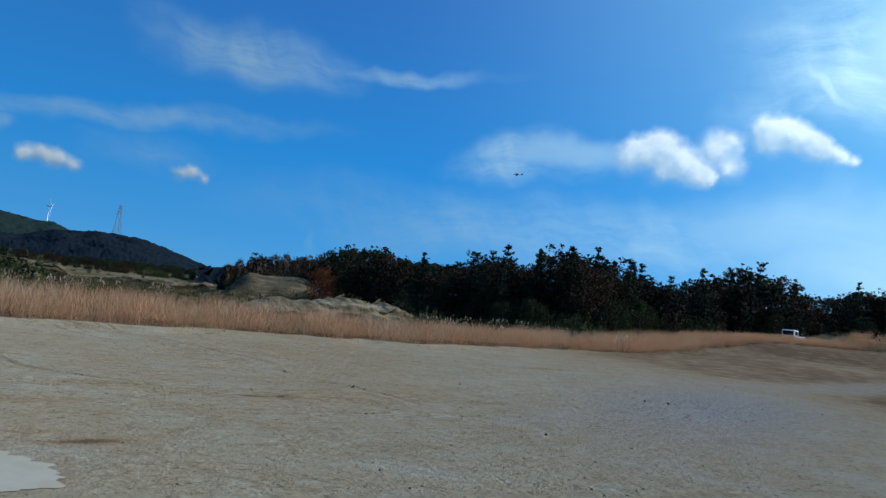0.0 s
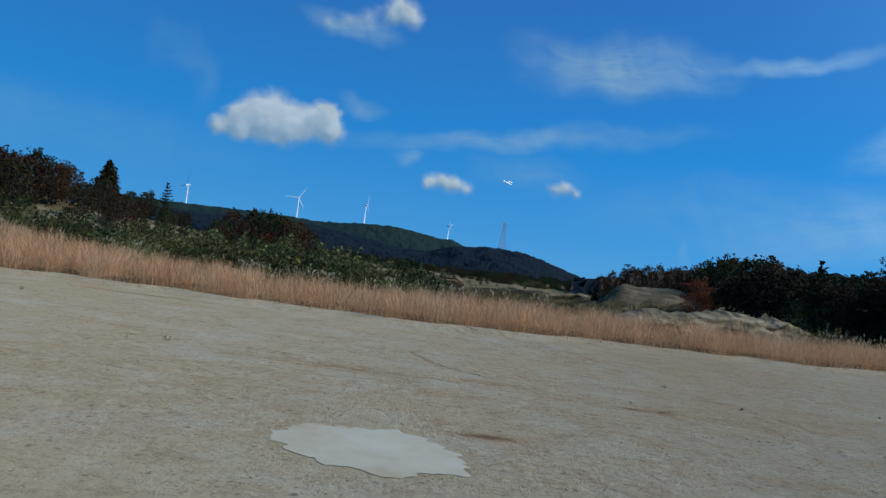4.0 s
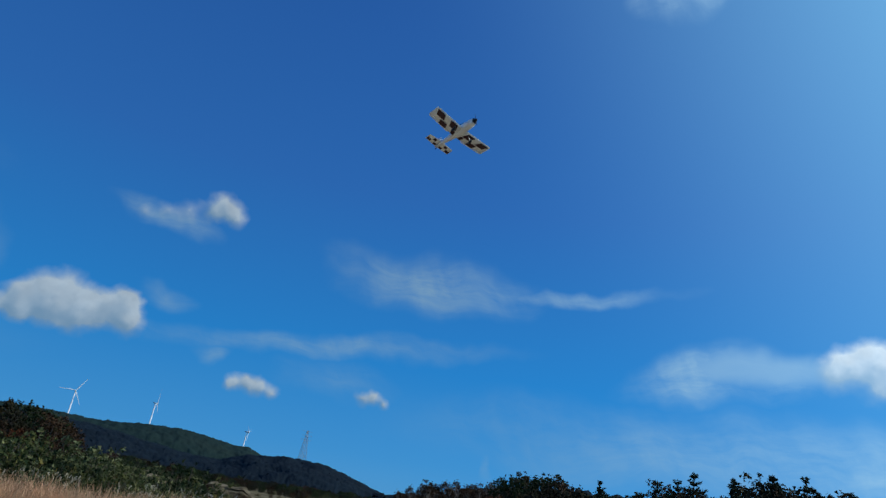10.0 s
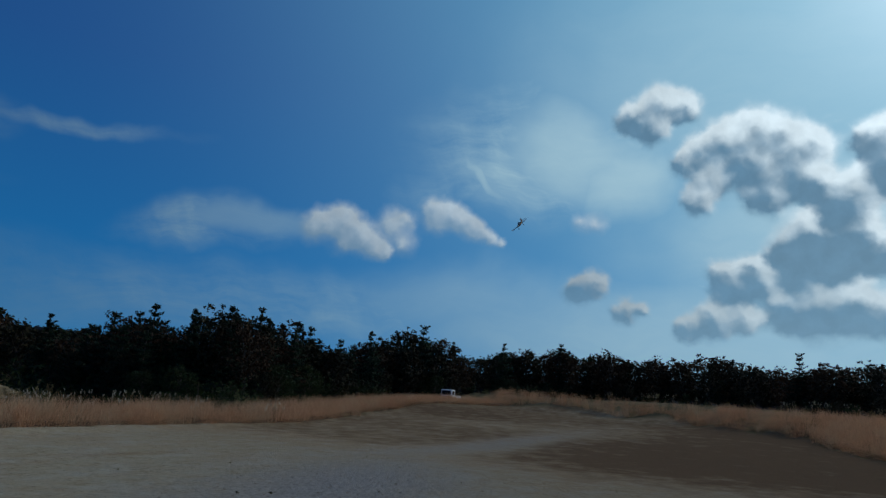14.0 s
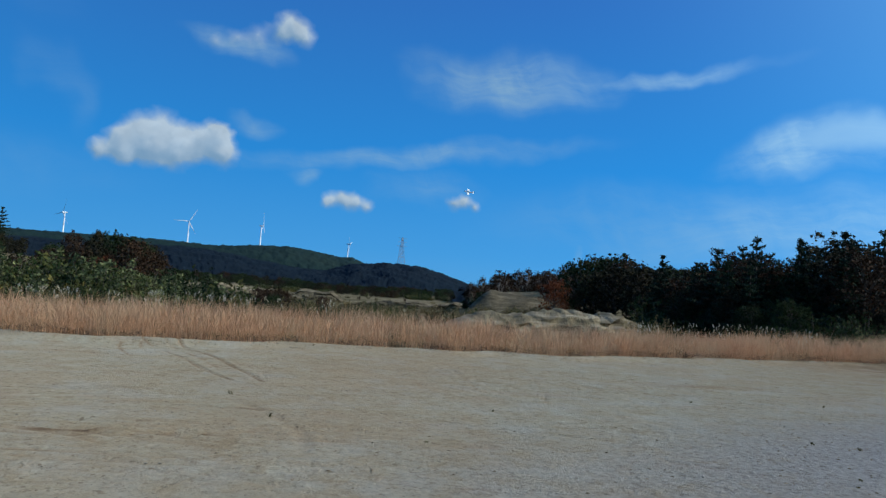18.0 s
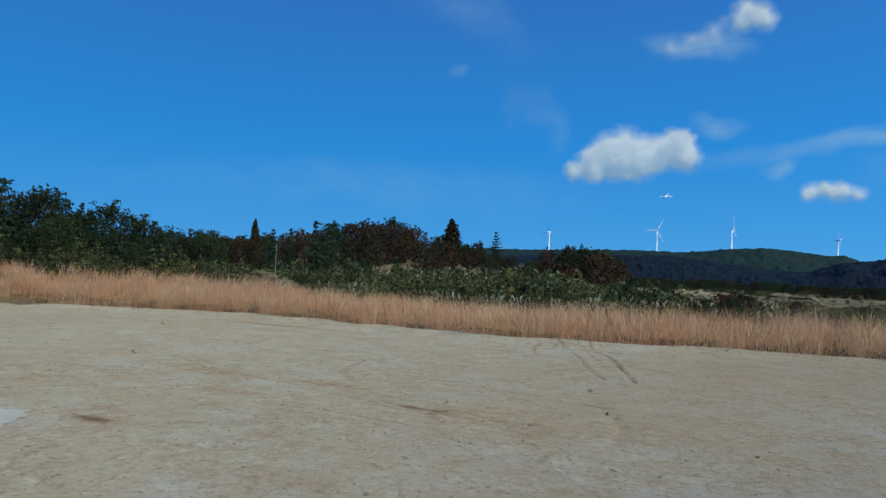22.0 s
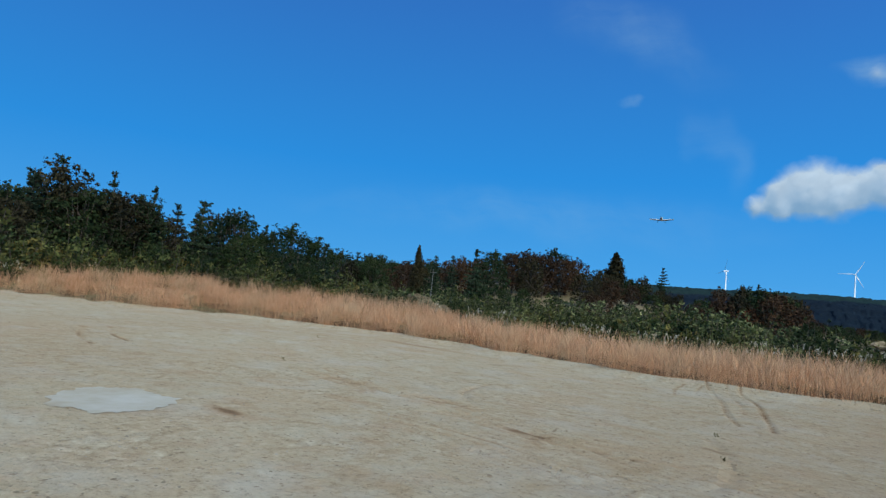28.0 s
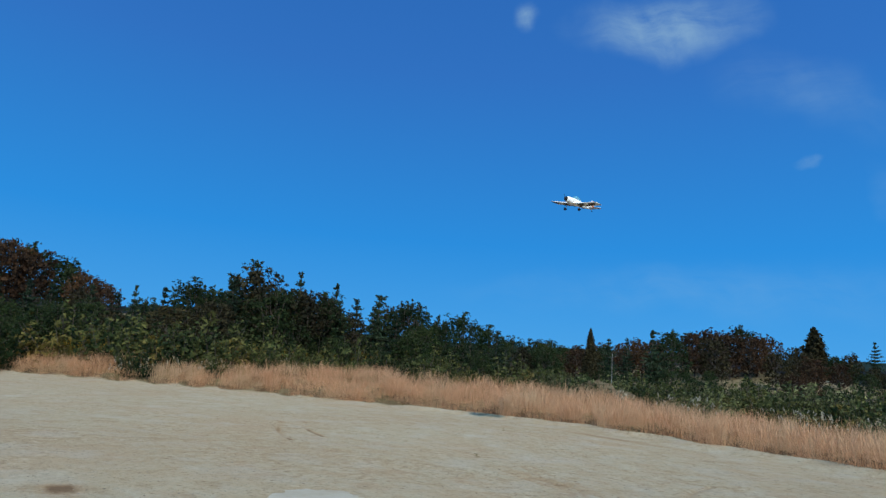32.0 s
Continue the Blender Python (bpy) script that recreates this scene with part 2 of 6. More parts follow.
bank([(-87.3, 8.4, 2.02, 1.2), (-90, 8.8, 1.8, 1.1), (-85.2, 8.5, 1.43, 0.9), (-92.2, 8.2, 1.5, 0.7), (-79.9, 7.7, 1.47, 0.9), (-78, 7.2, 1.01, 0.7), (-82.3, 8.1, 1.18, 0.5), (-95.7, 8.5, 1.44, 0.6), (-98.5, 8.7, 1.38, 0.5), (-101.9, 8.1, 1.3, 0.5), (-69.4, 10, 1.13, 1.1), (-70.7, 10.6, 1.13, 0.4), (-73.2, 8.4, 1.03, 0.5), (-74.6, 8.6, 0.65, 0.35)])
bank([(-75.6, 42.5, 2.05, 0.6), (-79.5, 41.6, 1.96, 0.9), (-82.8, 41.1, 1.87, 0.9), (-85.8, 40.3, 1.78, 0.7), (-75, 39.8, 0.92, 0.3), (-77.7, 40, 1.03, 0.4), (-87.1, 38.5, 1.21, 0.3), (-81.1, 43.7, 2.06, 1), (-85.8, 43.1, 1.91, 1)])
# veils
veil(-19.3, 3.9, 1.2, 2.6, 0.3)
veil(9.3, 19.1, 9.0, 2.0, 0.7, -8)
veil(-5.1, 11.2, 30.0, 2.2, 0.5, 6)
veil(-13.6, 18.2, 15.5, 5.2, 0.85)
veil(-26.0, 18.8, 17.0, 1.6, 0.5, 4)
veil(22.0, 13.4, 2.6, 7.0, 0.13, 28)
veil(29.3, 16.8, 2.2, 0.9, 0.35)
veil(7.0, 12.8, 3.6, 1.8, 0.4)
veil(3.7, 9.0, 3.0, 1.6, 0.45)
veil(-7.0, 8.8, 9.0, 3.2, 0.3)
veil(-38.1, 13.0, 15.0, 4.0, 0.8, 6)
veil(-61.5, 18.3, 8.0, 2.2, 0.6, 32)
veil(-67.0, 21.4, 24.0, 12.5, 1.0)
veil(-57.0, 18.0, 9.0, 4.5, 0.4, 25)
veil(-45.0, 7.0, 60.0, 7.0, 0.5)
veil(-88.0, 7.0, 50.0, 12.0, 0.85)
veil(-84.0, 30.0, 30.0, 12.0, 0.6)
veil(-98.0, 20.0, 46.0, 26.0, 0.95)
veil(40.0, 28.3, 13.0, 4.6, 0.75)
veil(51.6, 29.7, 3.6, 2.4, 0.5)
veil(28.6, 22.3, 14.0, 5.0, 0.16, -28)
veil(-34.3, 43.4, 10.0, 4.5, 0.8)
veil(36.0, 7.5, 40.0, 4.0, 0.14)
veil(-68.5, 21.6, 14.0, 10.0, 1.0, 0, "soft")
veil(-73.0, 19.5, 9.0, 8.0, 1.0, 0, "soft")
veil(-61.6, 18.8, 1.6, 6.5, 0.8, 40, "soft")
veil(-40.5, 13.6, 15.0, 3.0, 0.45, 8, "soft")
veil(-92.0, 14.0, 40.0, 22.0, 0.9, 0, "soft")
veil(-86.0, 6.0, 70.0, 11.0, 0.8, 0, "soft")
veil(-62.0, 8.0, 30.0, 7.0, 0.45, 0, "soft")
veil(-84.0, 30.0, 26.0, 7.0, 0.3, -12, "soft")
veil(-84.0, 26.0, 44.0, 26.0, 0.6, 0, "soft")
thin = W.math("MULTIPLY", state["thin"], W.span(W.math("ADD", W.math("MULTIPLY", streaks, 0.72), W.math("MULTIPLY", fibres, 0.28)), 0.32, 0.66), clamp=True)
thin = W.math("MAXIMUM", thin, W.math("MULTIPLY", state["soft"], W.span(streaks, 0.2, 0.6, 0.75, 1.0)))
white = W.span(near_sun, 0.1, 0.92, 8.0, 20.0)
veil_colour = W.vec("MULTIPLY", W.xyz(0.52, 0.82, 1.0), W.span(near_sun, 0.1, 0.93, 7.2, 19.0))
hazy = W.math("POWER", W.span(near_sun, 0.15, 0.94), 2.6)
blue = W.mix(hazy, blue, (4.6, 11.5, 16.5))
with_thin = W.mix(thin, blue, veil_colour)
for name in running:
    sums = W.add("ShaderNodeSeparateXYZ")
    W.put(sums.inputs[0], running[name])
    state[name] = sums.outputs[2]


def billow(space):
    """Round knobs at two sizes, about -0.3 in the creases to 0.4 on the knobs."""
    height = None
    for scale, share in ((0.34, 0.62), (0.85, 0.30)):
        v = W.add("ShaderNodeTexVoronoi")
        v.voronoi_dimensions, v.feature = "2D", "SMOOTH_F1"
        W.put(v.inputs["Vector"], space)
        v.inputs["Scale"].default_value, v.inputs["Smoothness"].default_value = scale, 0.9
        part_height = W.math("MULTIPLY", W.math("SUBTRACT", 0.45, v.outputs["Distance"]), share)
        height = part_height if height is None else W.math("ADD", height, part_height)
    return height


rolling = W.vec("ADD", plan, W.vec("MULTIPLY", W.vec("SUBTRACT", W.noise(plan, 0.7, 3.0, 0.42, True), (0.5, 0.5, 0.5)), (1.6, 1.4, 0.0)))
knobs = billow(rolling)
turned = W.math("SUBTRACT", knobs, billow(W.vec("ADD", rolling, (-0.30, 0.55, 0.0))))
for name in running:
    state[name] = W.math("ADD", state[name], W.math("MULTIPLY", knobs, W.span(state[name], 0.0, 0.3, 0.0, 0.45)))
heap_light = W.math("DIVIDE", state["heap_light"], W.math("ADD", state["heap"], 0.02))
lit = W.vec("MULTIPLY", W.xyz(0.71, 0.88, 1.02), W.math("MULTIPLY", white, modelled))
under = W.vec("MULTIPLY", W.xyz(0.39, 0.66, 0.95), W.math("MULTIPLY", white, 0.76))
heap_colour = W.mix(W.span(W.math("ADD", heap_light, W.math("MULTIPLY", turned, 0.6)), -0.42, 0.30, smooth=True), under, lit)
full = W.mix(W.math("MULTIPLY", W.span(state["heap"], 0.02, 0.45), 0.90), with_thin, heap_colour)
bank_light = W.math("DIVIDE", state["bank_light"], W.math("ADD", state["bank"], 0.02))
rim = W.vec("MULTIPLY", W.xyz(0.80, 0.95, 1.04), W.math("MULTIPLY", W.span(near_sun, 0.70, 0.97, 11.5, 29.0), modelled))
core = W.vec("MULTIPLY", W.xyz(0.27, 0.56, 0.86), W.math("MULTIPLY", modelled, 10.2))
dense = W.math("SUBTRACT", W.math("ADD", W.math("MULTIPLY", state["bulk"], 0.75), 0.22), W.math("ADD", W.math("MULTIPLY", bank_light, 1.9), W.math("MULTIPLY", turned, 0.8)))
bank_colour = W.mix(W.span(dense, -0.02, 0.95, smooth=True), rim, core)
full = W.mix(W.math("MULTIPLY", W.span(state["bank"], 0.02, 0.36, smooth=True), W.span(el, 4.0, 16.0, 0.65, 0.90)), full, bank_colour)
glow = W.math("MULTIPLY", W.math("POWER", W.span(near_sun, 0.80, 1.0, 0.0, 1.0), 7.0), 26.0)
full = W.mix(1.0, full, W.vec("MULTIPLY", W.xyz(0.94, 0.98, 1.0), glow), "ADD")
ground_fade = W.mix(W.span(dz, -0.02, -0.001), (1.2, 1.15, 1.0), full)
back = W.add("ShaderNodeBackground")
W.put(back.inputs[0], ground_fade)
back.inputs[1].default_value = 0.085
W.links.new(back.outputs[0], W.add("ShaderNodeOutputWorld").inputs[0])

sun = new("sun", bpy.data.lights.new("sun", "SUN"))
sun.data.energy, sun.data.angle, sun.data.color = 3.0, radians(0.6), (1.0, 0.94, 0.86)
sun.matrix_world = look(way_of(SUN_AZ, SUN_EL) * 100, (0, 0, 0))


# ---------------------------------------------------------------- materials
def material(name):
    m = bpy.data.materials.new(name)
    m.use_nodes = True
    n = Nodes(m.node_tree)
    return m, n, n.nodes["Principled BSDF"]


def coordinates(n):
    return n.add("ShaderNodeTexCoord").outputs["Object"]


def attribute(n, name):
    a = n.add("ShaderNodeAttribute")
    a.attribute_name = name
    return a.outputs["Fac"]


def relief(n, bsdf, height, strength, distance):
    b = n.add("ShaderNodeBump")
    n.put(b.inputs["Height"], height)
    b.inputs["Strength"].default_value, b.inputs["Distance"].default_value = strength, distance
    n.links.new(b.outputs[0], bsdf.inputs["Normal"])


def plain(name, colour, rough=0.6, metal=0.0, spread=0.12, scale=12.0, specular=0.4):
    """A plain surface with a little unevenness."""
    m, n, b = material(name)
    f = n.noise(coordinates(n), scale, 5.0)
    dark, light = tuple(c * (1 - spread) for c in colour), tuple(min(1.0, c * (1 + spread)) for c in colour)
    n.put(b.inputs["Base Color"], n.mix(f, dark, light))
    n.put(b.inputs["Roughness"], n.span(f, 0, 1, rough - 0.08, rough + 0.08))
    b.inputs["Metallic"].default_value = metal
    b.inputs["Specular IOR Level"].default_value = specular
    return m


def foliage(name, low, high, through=0.25, patch=None):
    """Leaves: colour varies leaf by leaf, plant by plant."""
    m, n, b = material(name)
    leaf = n.add("ShaderNodeNewGeometry").outputs["Random Per Island"]
    plant = n.add("ShaderNodeObjectInfo").outputs["Random"]
    c = n.mix(n.math("POWER", leaf, 1.6), low, high)
    if patch:
        c = n.mix(n.span(n.noise(coordinates(n), 0.5, 3.0), 0.48, 0.62), c, patch)
    c = n.mix(1.0, c, n.ramp(plant, (0.0, (0.65, 0.66, 0.66)), (0.5, (1.0, 1.0, 1.0)), (1.0, (1.3, 1.22, 1.05))), "MULTIPLY")
    n.put(b.inputs["Base Color"], c)
    b.inputs["Roughness"].default_value, b.inputs["Specular IOR Level"].default_value = 0.7, 0.07
    t = n.add("ShaderNodeBsdfTranslucent")
    n.put(t.inputs[0], c)
    mixed = n.add("ShaderNodeMixShader")
    mixed.inputs[0].default_value = through
    n.links.new(b.outputs[0], mixed.inputs[1])
    n.links.new(t.outputs[0], mixed.inputs[2])
    n.links.new(mixed.outputs[0], n.nodes["Material Output"].inputs[0])
    return m


BARK = plain("bark", (0.055, 0.043, 0.033), 0.9, spread=0.4, scale=6)
BARK_PALE = plain("pale_bark", (0.20, 0.16, 0.13), 0.9, spread=0.3, scale=6)
LEAF_DARK = foliage("evergreen_leaves", (0.012, 0.012, 0.007), (0.050, 0.042, 0.020), 0.06)
LEAF_GREEN = foliage("green_leaves", (0.010, 0.022, 0.009), (0.042, 0.060, 0.022), patch=(0.058, 0.056, 0.020))
LEAF_OLIVE = foliage("olive_leaves", (0.026, 0.040, 0.014), (0.115, 0.120, 0.040), patch=(0.15, 0.115, 0.035))
LEAF_PALE = foliage("pale_leaves", (0.045, 0.060, 0.022), (0.235, 0.245, 0.110))
LEAF_BROWN = foliage("autumn_brown_leaves", (0.026, 0.015, 0.009), (0.085, 0.045, 0.023), 0.10, patch=(0.036, 0.030, 0.015))
LEAF_RED = foliage("autumn_red_leaves", (0.100, 0.030, 0.014), (0.22, 0.075, 0.030))
NEEDLE = foliage("pine_needles", (0.010, 0.022, 0.014), (0.038, 0.056, 0.030), 0.06)
STRAW = foliage("dry_grass_blades", (0.53, 0.262, 0.134), (0.93, 0.57, 0.33), 0.34, patch=(0.66, 0.43, 0.25))
UNDERGROWTH = foliage("brown_undergrowth", (0.075, 0.050, 0.032), (0.24, 0.155, 0.095), 0.2)
PLUME = foliage("silver_grass_plumes", (0.46, 0.41, 0.32), (0.74, 0.69, 0.58), 0.4)
YELLOW = foliage("goldenrod_flowers", (0.16, 0.10, 0.012), (0.30, 0.19, 0.02), 0.3)
SHRUB_DRY = foliage("dry_scrub", (0.10, 0.080, 0.035), (0.20, 0.16, 0.075), 0.3)


def ground_material():
    m, n, b = material("sandy_ground")
    at = coordinates(n)
    field = attribute(n, "field")
    grey = attribute(n, "gravel")
    wear_shade = n.math("MULTIPLY", attribute(n, "wear_shade"), n.span(n.noise(at, 0.8, 7.0, 0.72), 0.36, 0.60, 0.75, 1.3), clamp=True)
    broad = n.noise(at, 0.22, 4.0, 0.6)
    drift = n.noise(at, 1.8, 8.0, 0.74, distort=0.4)
    crossing = n.noise(n.vec("MULTIPLY", n.vec("ADD", at, n.vec("MULTIPLY", n.noise(at, 0.12, 2.0, 0.5, True), (9.0, 9.0, 0.0))), (1.1, 2.0, 1.0)), 2.6, 7.0, 0.70)
    scuff = n.noise(at, 6.0, 7.0, 0.74, distort=0.5)
    fine = n.noise(at, 13.0, 5.0, 0.75)
    speck = n.noise(at, 38.0, 3.0, 0.75)
    rough_patch = n.span(n.noise(n.vec("MULTIPLY", n.vec("ADD", at, (13.0, 3.0, 0.0)), (0.5, 1.0, 1.0)), 0.5, 5.0, 0.65, distort=0.5), 0.42, 0.62, 0.15, 0.85)
    sand = n.ramp(drift, (0.32, (0.275, 0.212, 0.132)), (0.46, (0.342, 0.275, 0.181)), (0.58, (0.352, 0.300, 0.208)), (0.70, (0.405, 0.348, 0.248)))
    sand = n.mix(n.span(broad, 0.48, 0.66, 0.0, 0.7), sand, (0.345, 0.258, 0.165))
    sand = n.mix(n.math("MULTIPLY", n.span(crossing, 0.53, 0.62, 0.0, 0.75), rough_patch), sand, (0.250, 0.188, 0.118))
    sand = n.mix(n.math("MULTIPLY", n.span(scuff, 0.54, 0.64), rough_patch), sand, (0.215, 0.160, 0.100))
    sand = n.mix(n.math("MULTIPLY", n.span(scuff, 0.46, 0.37, 0.0, 0.6), rough_patch), sand, (0.52, 0.455, 0.335))
    sand = n.mix(n.span(n.noise(n.vec("ADD", at, (31.0, 7.0, 0.0)), 0.75, 5.0, 0.65), 0.50, 0.66, 0.0, 0.5), sand, (0.385, 0.355, 0.290))
    sand = n.mix(n.span(n.noise(n.vec("ADD", at, (5.0, 57.0, 0.0)), 1.1, 5.0, 0.65), 0.54, 0.70, 0.0, 0.5), sand, (0.330, 0.235, 0.155))
    scrape_at = n.vec("ADD", at, n.vec("MULTIPLY", n.noise(at, 0.5, 3.0, 0.5, True), (1.5, 1.5, 0.0)))
    scrape = n.noise(n.vec("MULTIPLY", scrape_at, (1.0, 2.6, 1.0)), 1.7, 7.0, 0.75)
    sand = n.mix(n.math("MULTIPLY", n.span(scrape, 0.58, 0.70, 0.0, 0.42), n.span(broad, 0.35, 0.6, 0.35, 1.0)), sand, (0.205, 0.150, 0.094))
    crumbs = n.noise(at, 9.0, 2.0, 0.5)
    sand = n.mix(n.span(crumbs, 0.66, 0.72, 0.0, 0.75), sand, (0.150, 0.112, 0.075))
    sand = n.mix(n.math("MULTIPLY", wear_shade, 0.9), sand, (0.265, 0.158, 0.080))
    # darkest values: groove shadow and vignetting put into the sand's colour
    sand = n.mix(n.span(wear_shade, 0.45, 0.85, 0.0, 0.8), sand, (0.125, 0.080, 0.050))
    gravel = n.ramp(fine, (0.3, (0.205, 0.180, 0.158)), (0.7, (0.345, 0.315, 0.285)))
    top = n.mix(n.math("MULTIPLY", grey, n.span(n.math("ADD", drift, n.math("MULTIPLY", grey, 0.25)), 0.42, 0.62, 0.25, 1.0)), sand, gravel)
    grain = n.math("ADD", n.math("MULTIPLY", fine, 0.6), n.math("MULTIPLY", speck, 0.4))
    top = n.mix(1.0, top, n.ramp(grain, (0.36, (0.58, 0.56, 0.53)), (0.45, (0.96, 0.96, 0.96)), (0.64, (1.12, 1.12, 1.12))), "MULTIPLY")
    soil = n.ramp(n.noise(at, 0.7, 6.0, 0.65), (0.3, (0.075, 0.060, 0.032)), (0.55, (0.17, 0.125, 0.065)), (0.8, (0.26, 0.20, 0.12)))
    far = n.span(n.vec("LENGTH", n.vec("MULTIPLY", at, (1.0, 1.0, 0.0))), 55.0, 110.0)
    scrub = n.ramp(n.noise(at, 0.12, 7.0, 0.7), (0.32, (0.055, 0.048, 0.024)), (0.50, (0.140, 0.112, 0.066)), (0.68, (0.27, 0.22, 0.145)))
    soil = n.mix(far, soil, scrub)
    edge = n.span(n.math("ADD", field, n.math("MULTIPLY", n.math("SUBTRACT", n.noise(at, 1.6, 5.0), 0.5), 0.9)), 0.4, 0.6)
    n.put(b.inputs["Base Color"], n.mix(edge, soil, top))
    b.inputs["Roughness"].default_value, b.inputs["Specular IOR Level"].default_value = 1.0, 0.0
    b.inputs["Diffuse Roughness"].default_value = 0.35
    h = n.math("ADD", n.math("MULTIPLY", n.math("ADD", scuff, n.math("MULTIPLY", crossing, 0.6)), 0.7), n.math("ADD", n.math("MULTIPLY", fine, 0.4), n.math("MULTIPLY", speck, 0.15)))
    h = n.math("ADD", h, n.math("MULTIPLY", n.span(scrape, 0.55, 0.75), -0.12))
    relief(n, b, h, 1.0, 0.05)
    return m


GROUND = ground_material()


def rock_material(name, gain):
    m, n, b = material(name)
    at = coordinates(n)
    bands = n.noise(n.vec("MULTIPLY", at, (0.25, 0.25, 2.2)), 1.0, 7.0, 0.65, distort=0.7)
    n.put(b.inputs["Base Color"], n.ramp(bands, *((p, tuple(v * gain for v in c)) for p, c in ((0.3, (0.055, 0.043, 0.026)), (0.52, (0.13, 0.100, 0.060)), (0.76, (0.29, 0.24, 0.17))))))
    b.inputs["Roughness"].default_value, b.inputs["Specular IOR Level"].default_value = 0.95, 0.05
    relief(n, b, n.noise(at, 2.5, 8.0, 0.7), 0.9, 0.3)
    return m


ROCK = rock_material("quarry_rock", 1.0)
ROCK_PALE = rock_material("pale_quarry_rock", 1.7)


def hazed_hill_material(name, low, high, scale):
    """Distant woods: crowns are modelled, the material gives their colours, with the air's blue haze mixed in."""
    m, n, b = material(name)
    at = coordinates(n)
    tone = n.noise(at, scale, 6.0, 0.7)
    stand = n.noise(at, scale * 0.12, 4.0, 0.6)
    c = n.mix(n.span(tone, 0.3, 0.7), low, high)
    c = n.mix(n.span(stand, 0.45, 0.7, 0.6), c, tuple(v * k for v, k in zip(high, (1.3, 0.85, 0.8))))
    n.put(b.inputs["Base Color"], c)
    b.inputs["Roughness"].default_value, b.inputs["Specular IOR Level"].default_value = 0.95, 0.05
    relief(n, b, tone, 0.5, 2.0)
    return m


# the blue in these tints is aerial haze painted into the base colours
HILL_NEAR_HAZED = hazed_hill_material("wooded_hill", (0.0025, 0.008, 0.015), (0.007, 0.016, 0.023), 0.035)
HILL_FAR_HAZED = hazed_hill_material("hazed_far_woods", (0.005, 0.018, 0.020), (0.013, 0.034, 0.029), 0.03)


# ---------------------------------------------------------------- mesh helpers
def mesh_of(name, verts, faces, mat, smooth=False):
    me = bpy.data.meshes.new(name)
    me.from_pydata([tuple(v) for v in verts], [], [tuple(f) for f in faces])
    me.materials.append(mat)
    if smooth:
        me.shade_smooth()
    me.update()
    return me


def quads_mesh(name, quads, mat):
    """A mesh of loose faces, from an array n x corners x 3."""
    q = np.asarray(quads, float)
    n, k = q.shape[:2]
    me = bpy.data.meshes.new(name)
    me.vertices.add(k * n)
    me.vertices.foreach_set("co", q.reshape(-1))
    me.loops.add(k * n)
    me.loops.foreach_set("vertex_index", np.arange(k * n))
    me.polygons.add(n)
    me.polygons.foreach_set("loop_start", np.arange(0, k * n, k))
    me.polygons.foreach_set("loop_total", np.full(n, k))
    me.materials.append(mat)
    me.update()
    me.validate()
    return me


def part(name, mesh, parent, label="", at=(0, 0, 0)):
    ob = new(name, mesh)
    ob.parent = parent
    ob.location = at
    return tagged(ob, label)


def tubes(name, segments, mat, sides=6):
    """One mesh of tapered sticks: (start, end, radius at start, radius at end)."""
    verts, faces = [], []
    for a, b, ra, rb in segments:
        a, b = Vector(a), Vector(b)
        d = (b - a).normalized()
        u = d.orthogonal().normalized()
        v = d.cross(u)
        k = len(verts)
        for p, r in ((a, ra), (b, rb)):
            for i in range(sides):
                t = 2 * math.pi * i / sides
                verts.append(p + (u * math.cos(t) + v * math.sin(t)) * r)
        for i in range(sides):
            j = (i + 1) % sides
            faces.append((k + i, k + j, k + sides + j, k + sides + i))
        faces.append(tuple(k + sides + i for i in range(sides)))
    return mesh_of(name, verts, faces, mat, True)


def leaves(rng, centres, radii, count, size, flat=1.0, long=1.6, shell=0.55):
    """Pointed leaf faces strewn about clump centres: an array n x 3 x 3."""
    centres, radii = np.asarray(centres, float), np.asarray(radii, float)
    pick = rng.choice(len(centres), count, p=radii**1.6 / (radii**1.6).sum())
    d = rng.normal(size=(count, 3))
    d /= np.linalg.norm(d, axis=1, keepdims=True)
    r = radii[pick] * (shell + (1.05 - shell) * rng.random(count)) * (0.8 + 0.35 * rng.random(count))
    mid = centres[pick] + d * r[:, None] * np.array([1, 1, flat])
    n = d + 0.8 * rng.normal(size=(count, 3))
    n /= np.linalg.norm(n, axis=1, keepdims=True)
    u = np.cross(n, rng.normal(size=(count, 3)))
    u /= np.linalg.norm(u, axis=1, keepdims=True)
    v = np.cross(n, u)
    s = size * (0.6 + 0.8 * rng.random(count))[:, None]
    u, v = u * s * long / 2, v * s / 2
    return np.stack([mid - u * 0.7 - v * 0.9, mid + u * 1.1, mid - u * 0.4 + v * 1.0], 1)


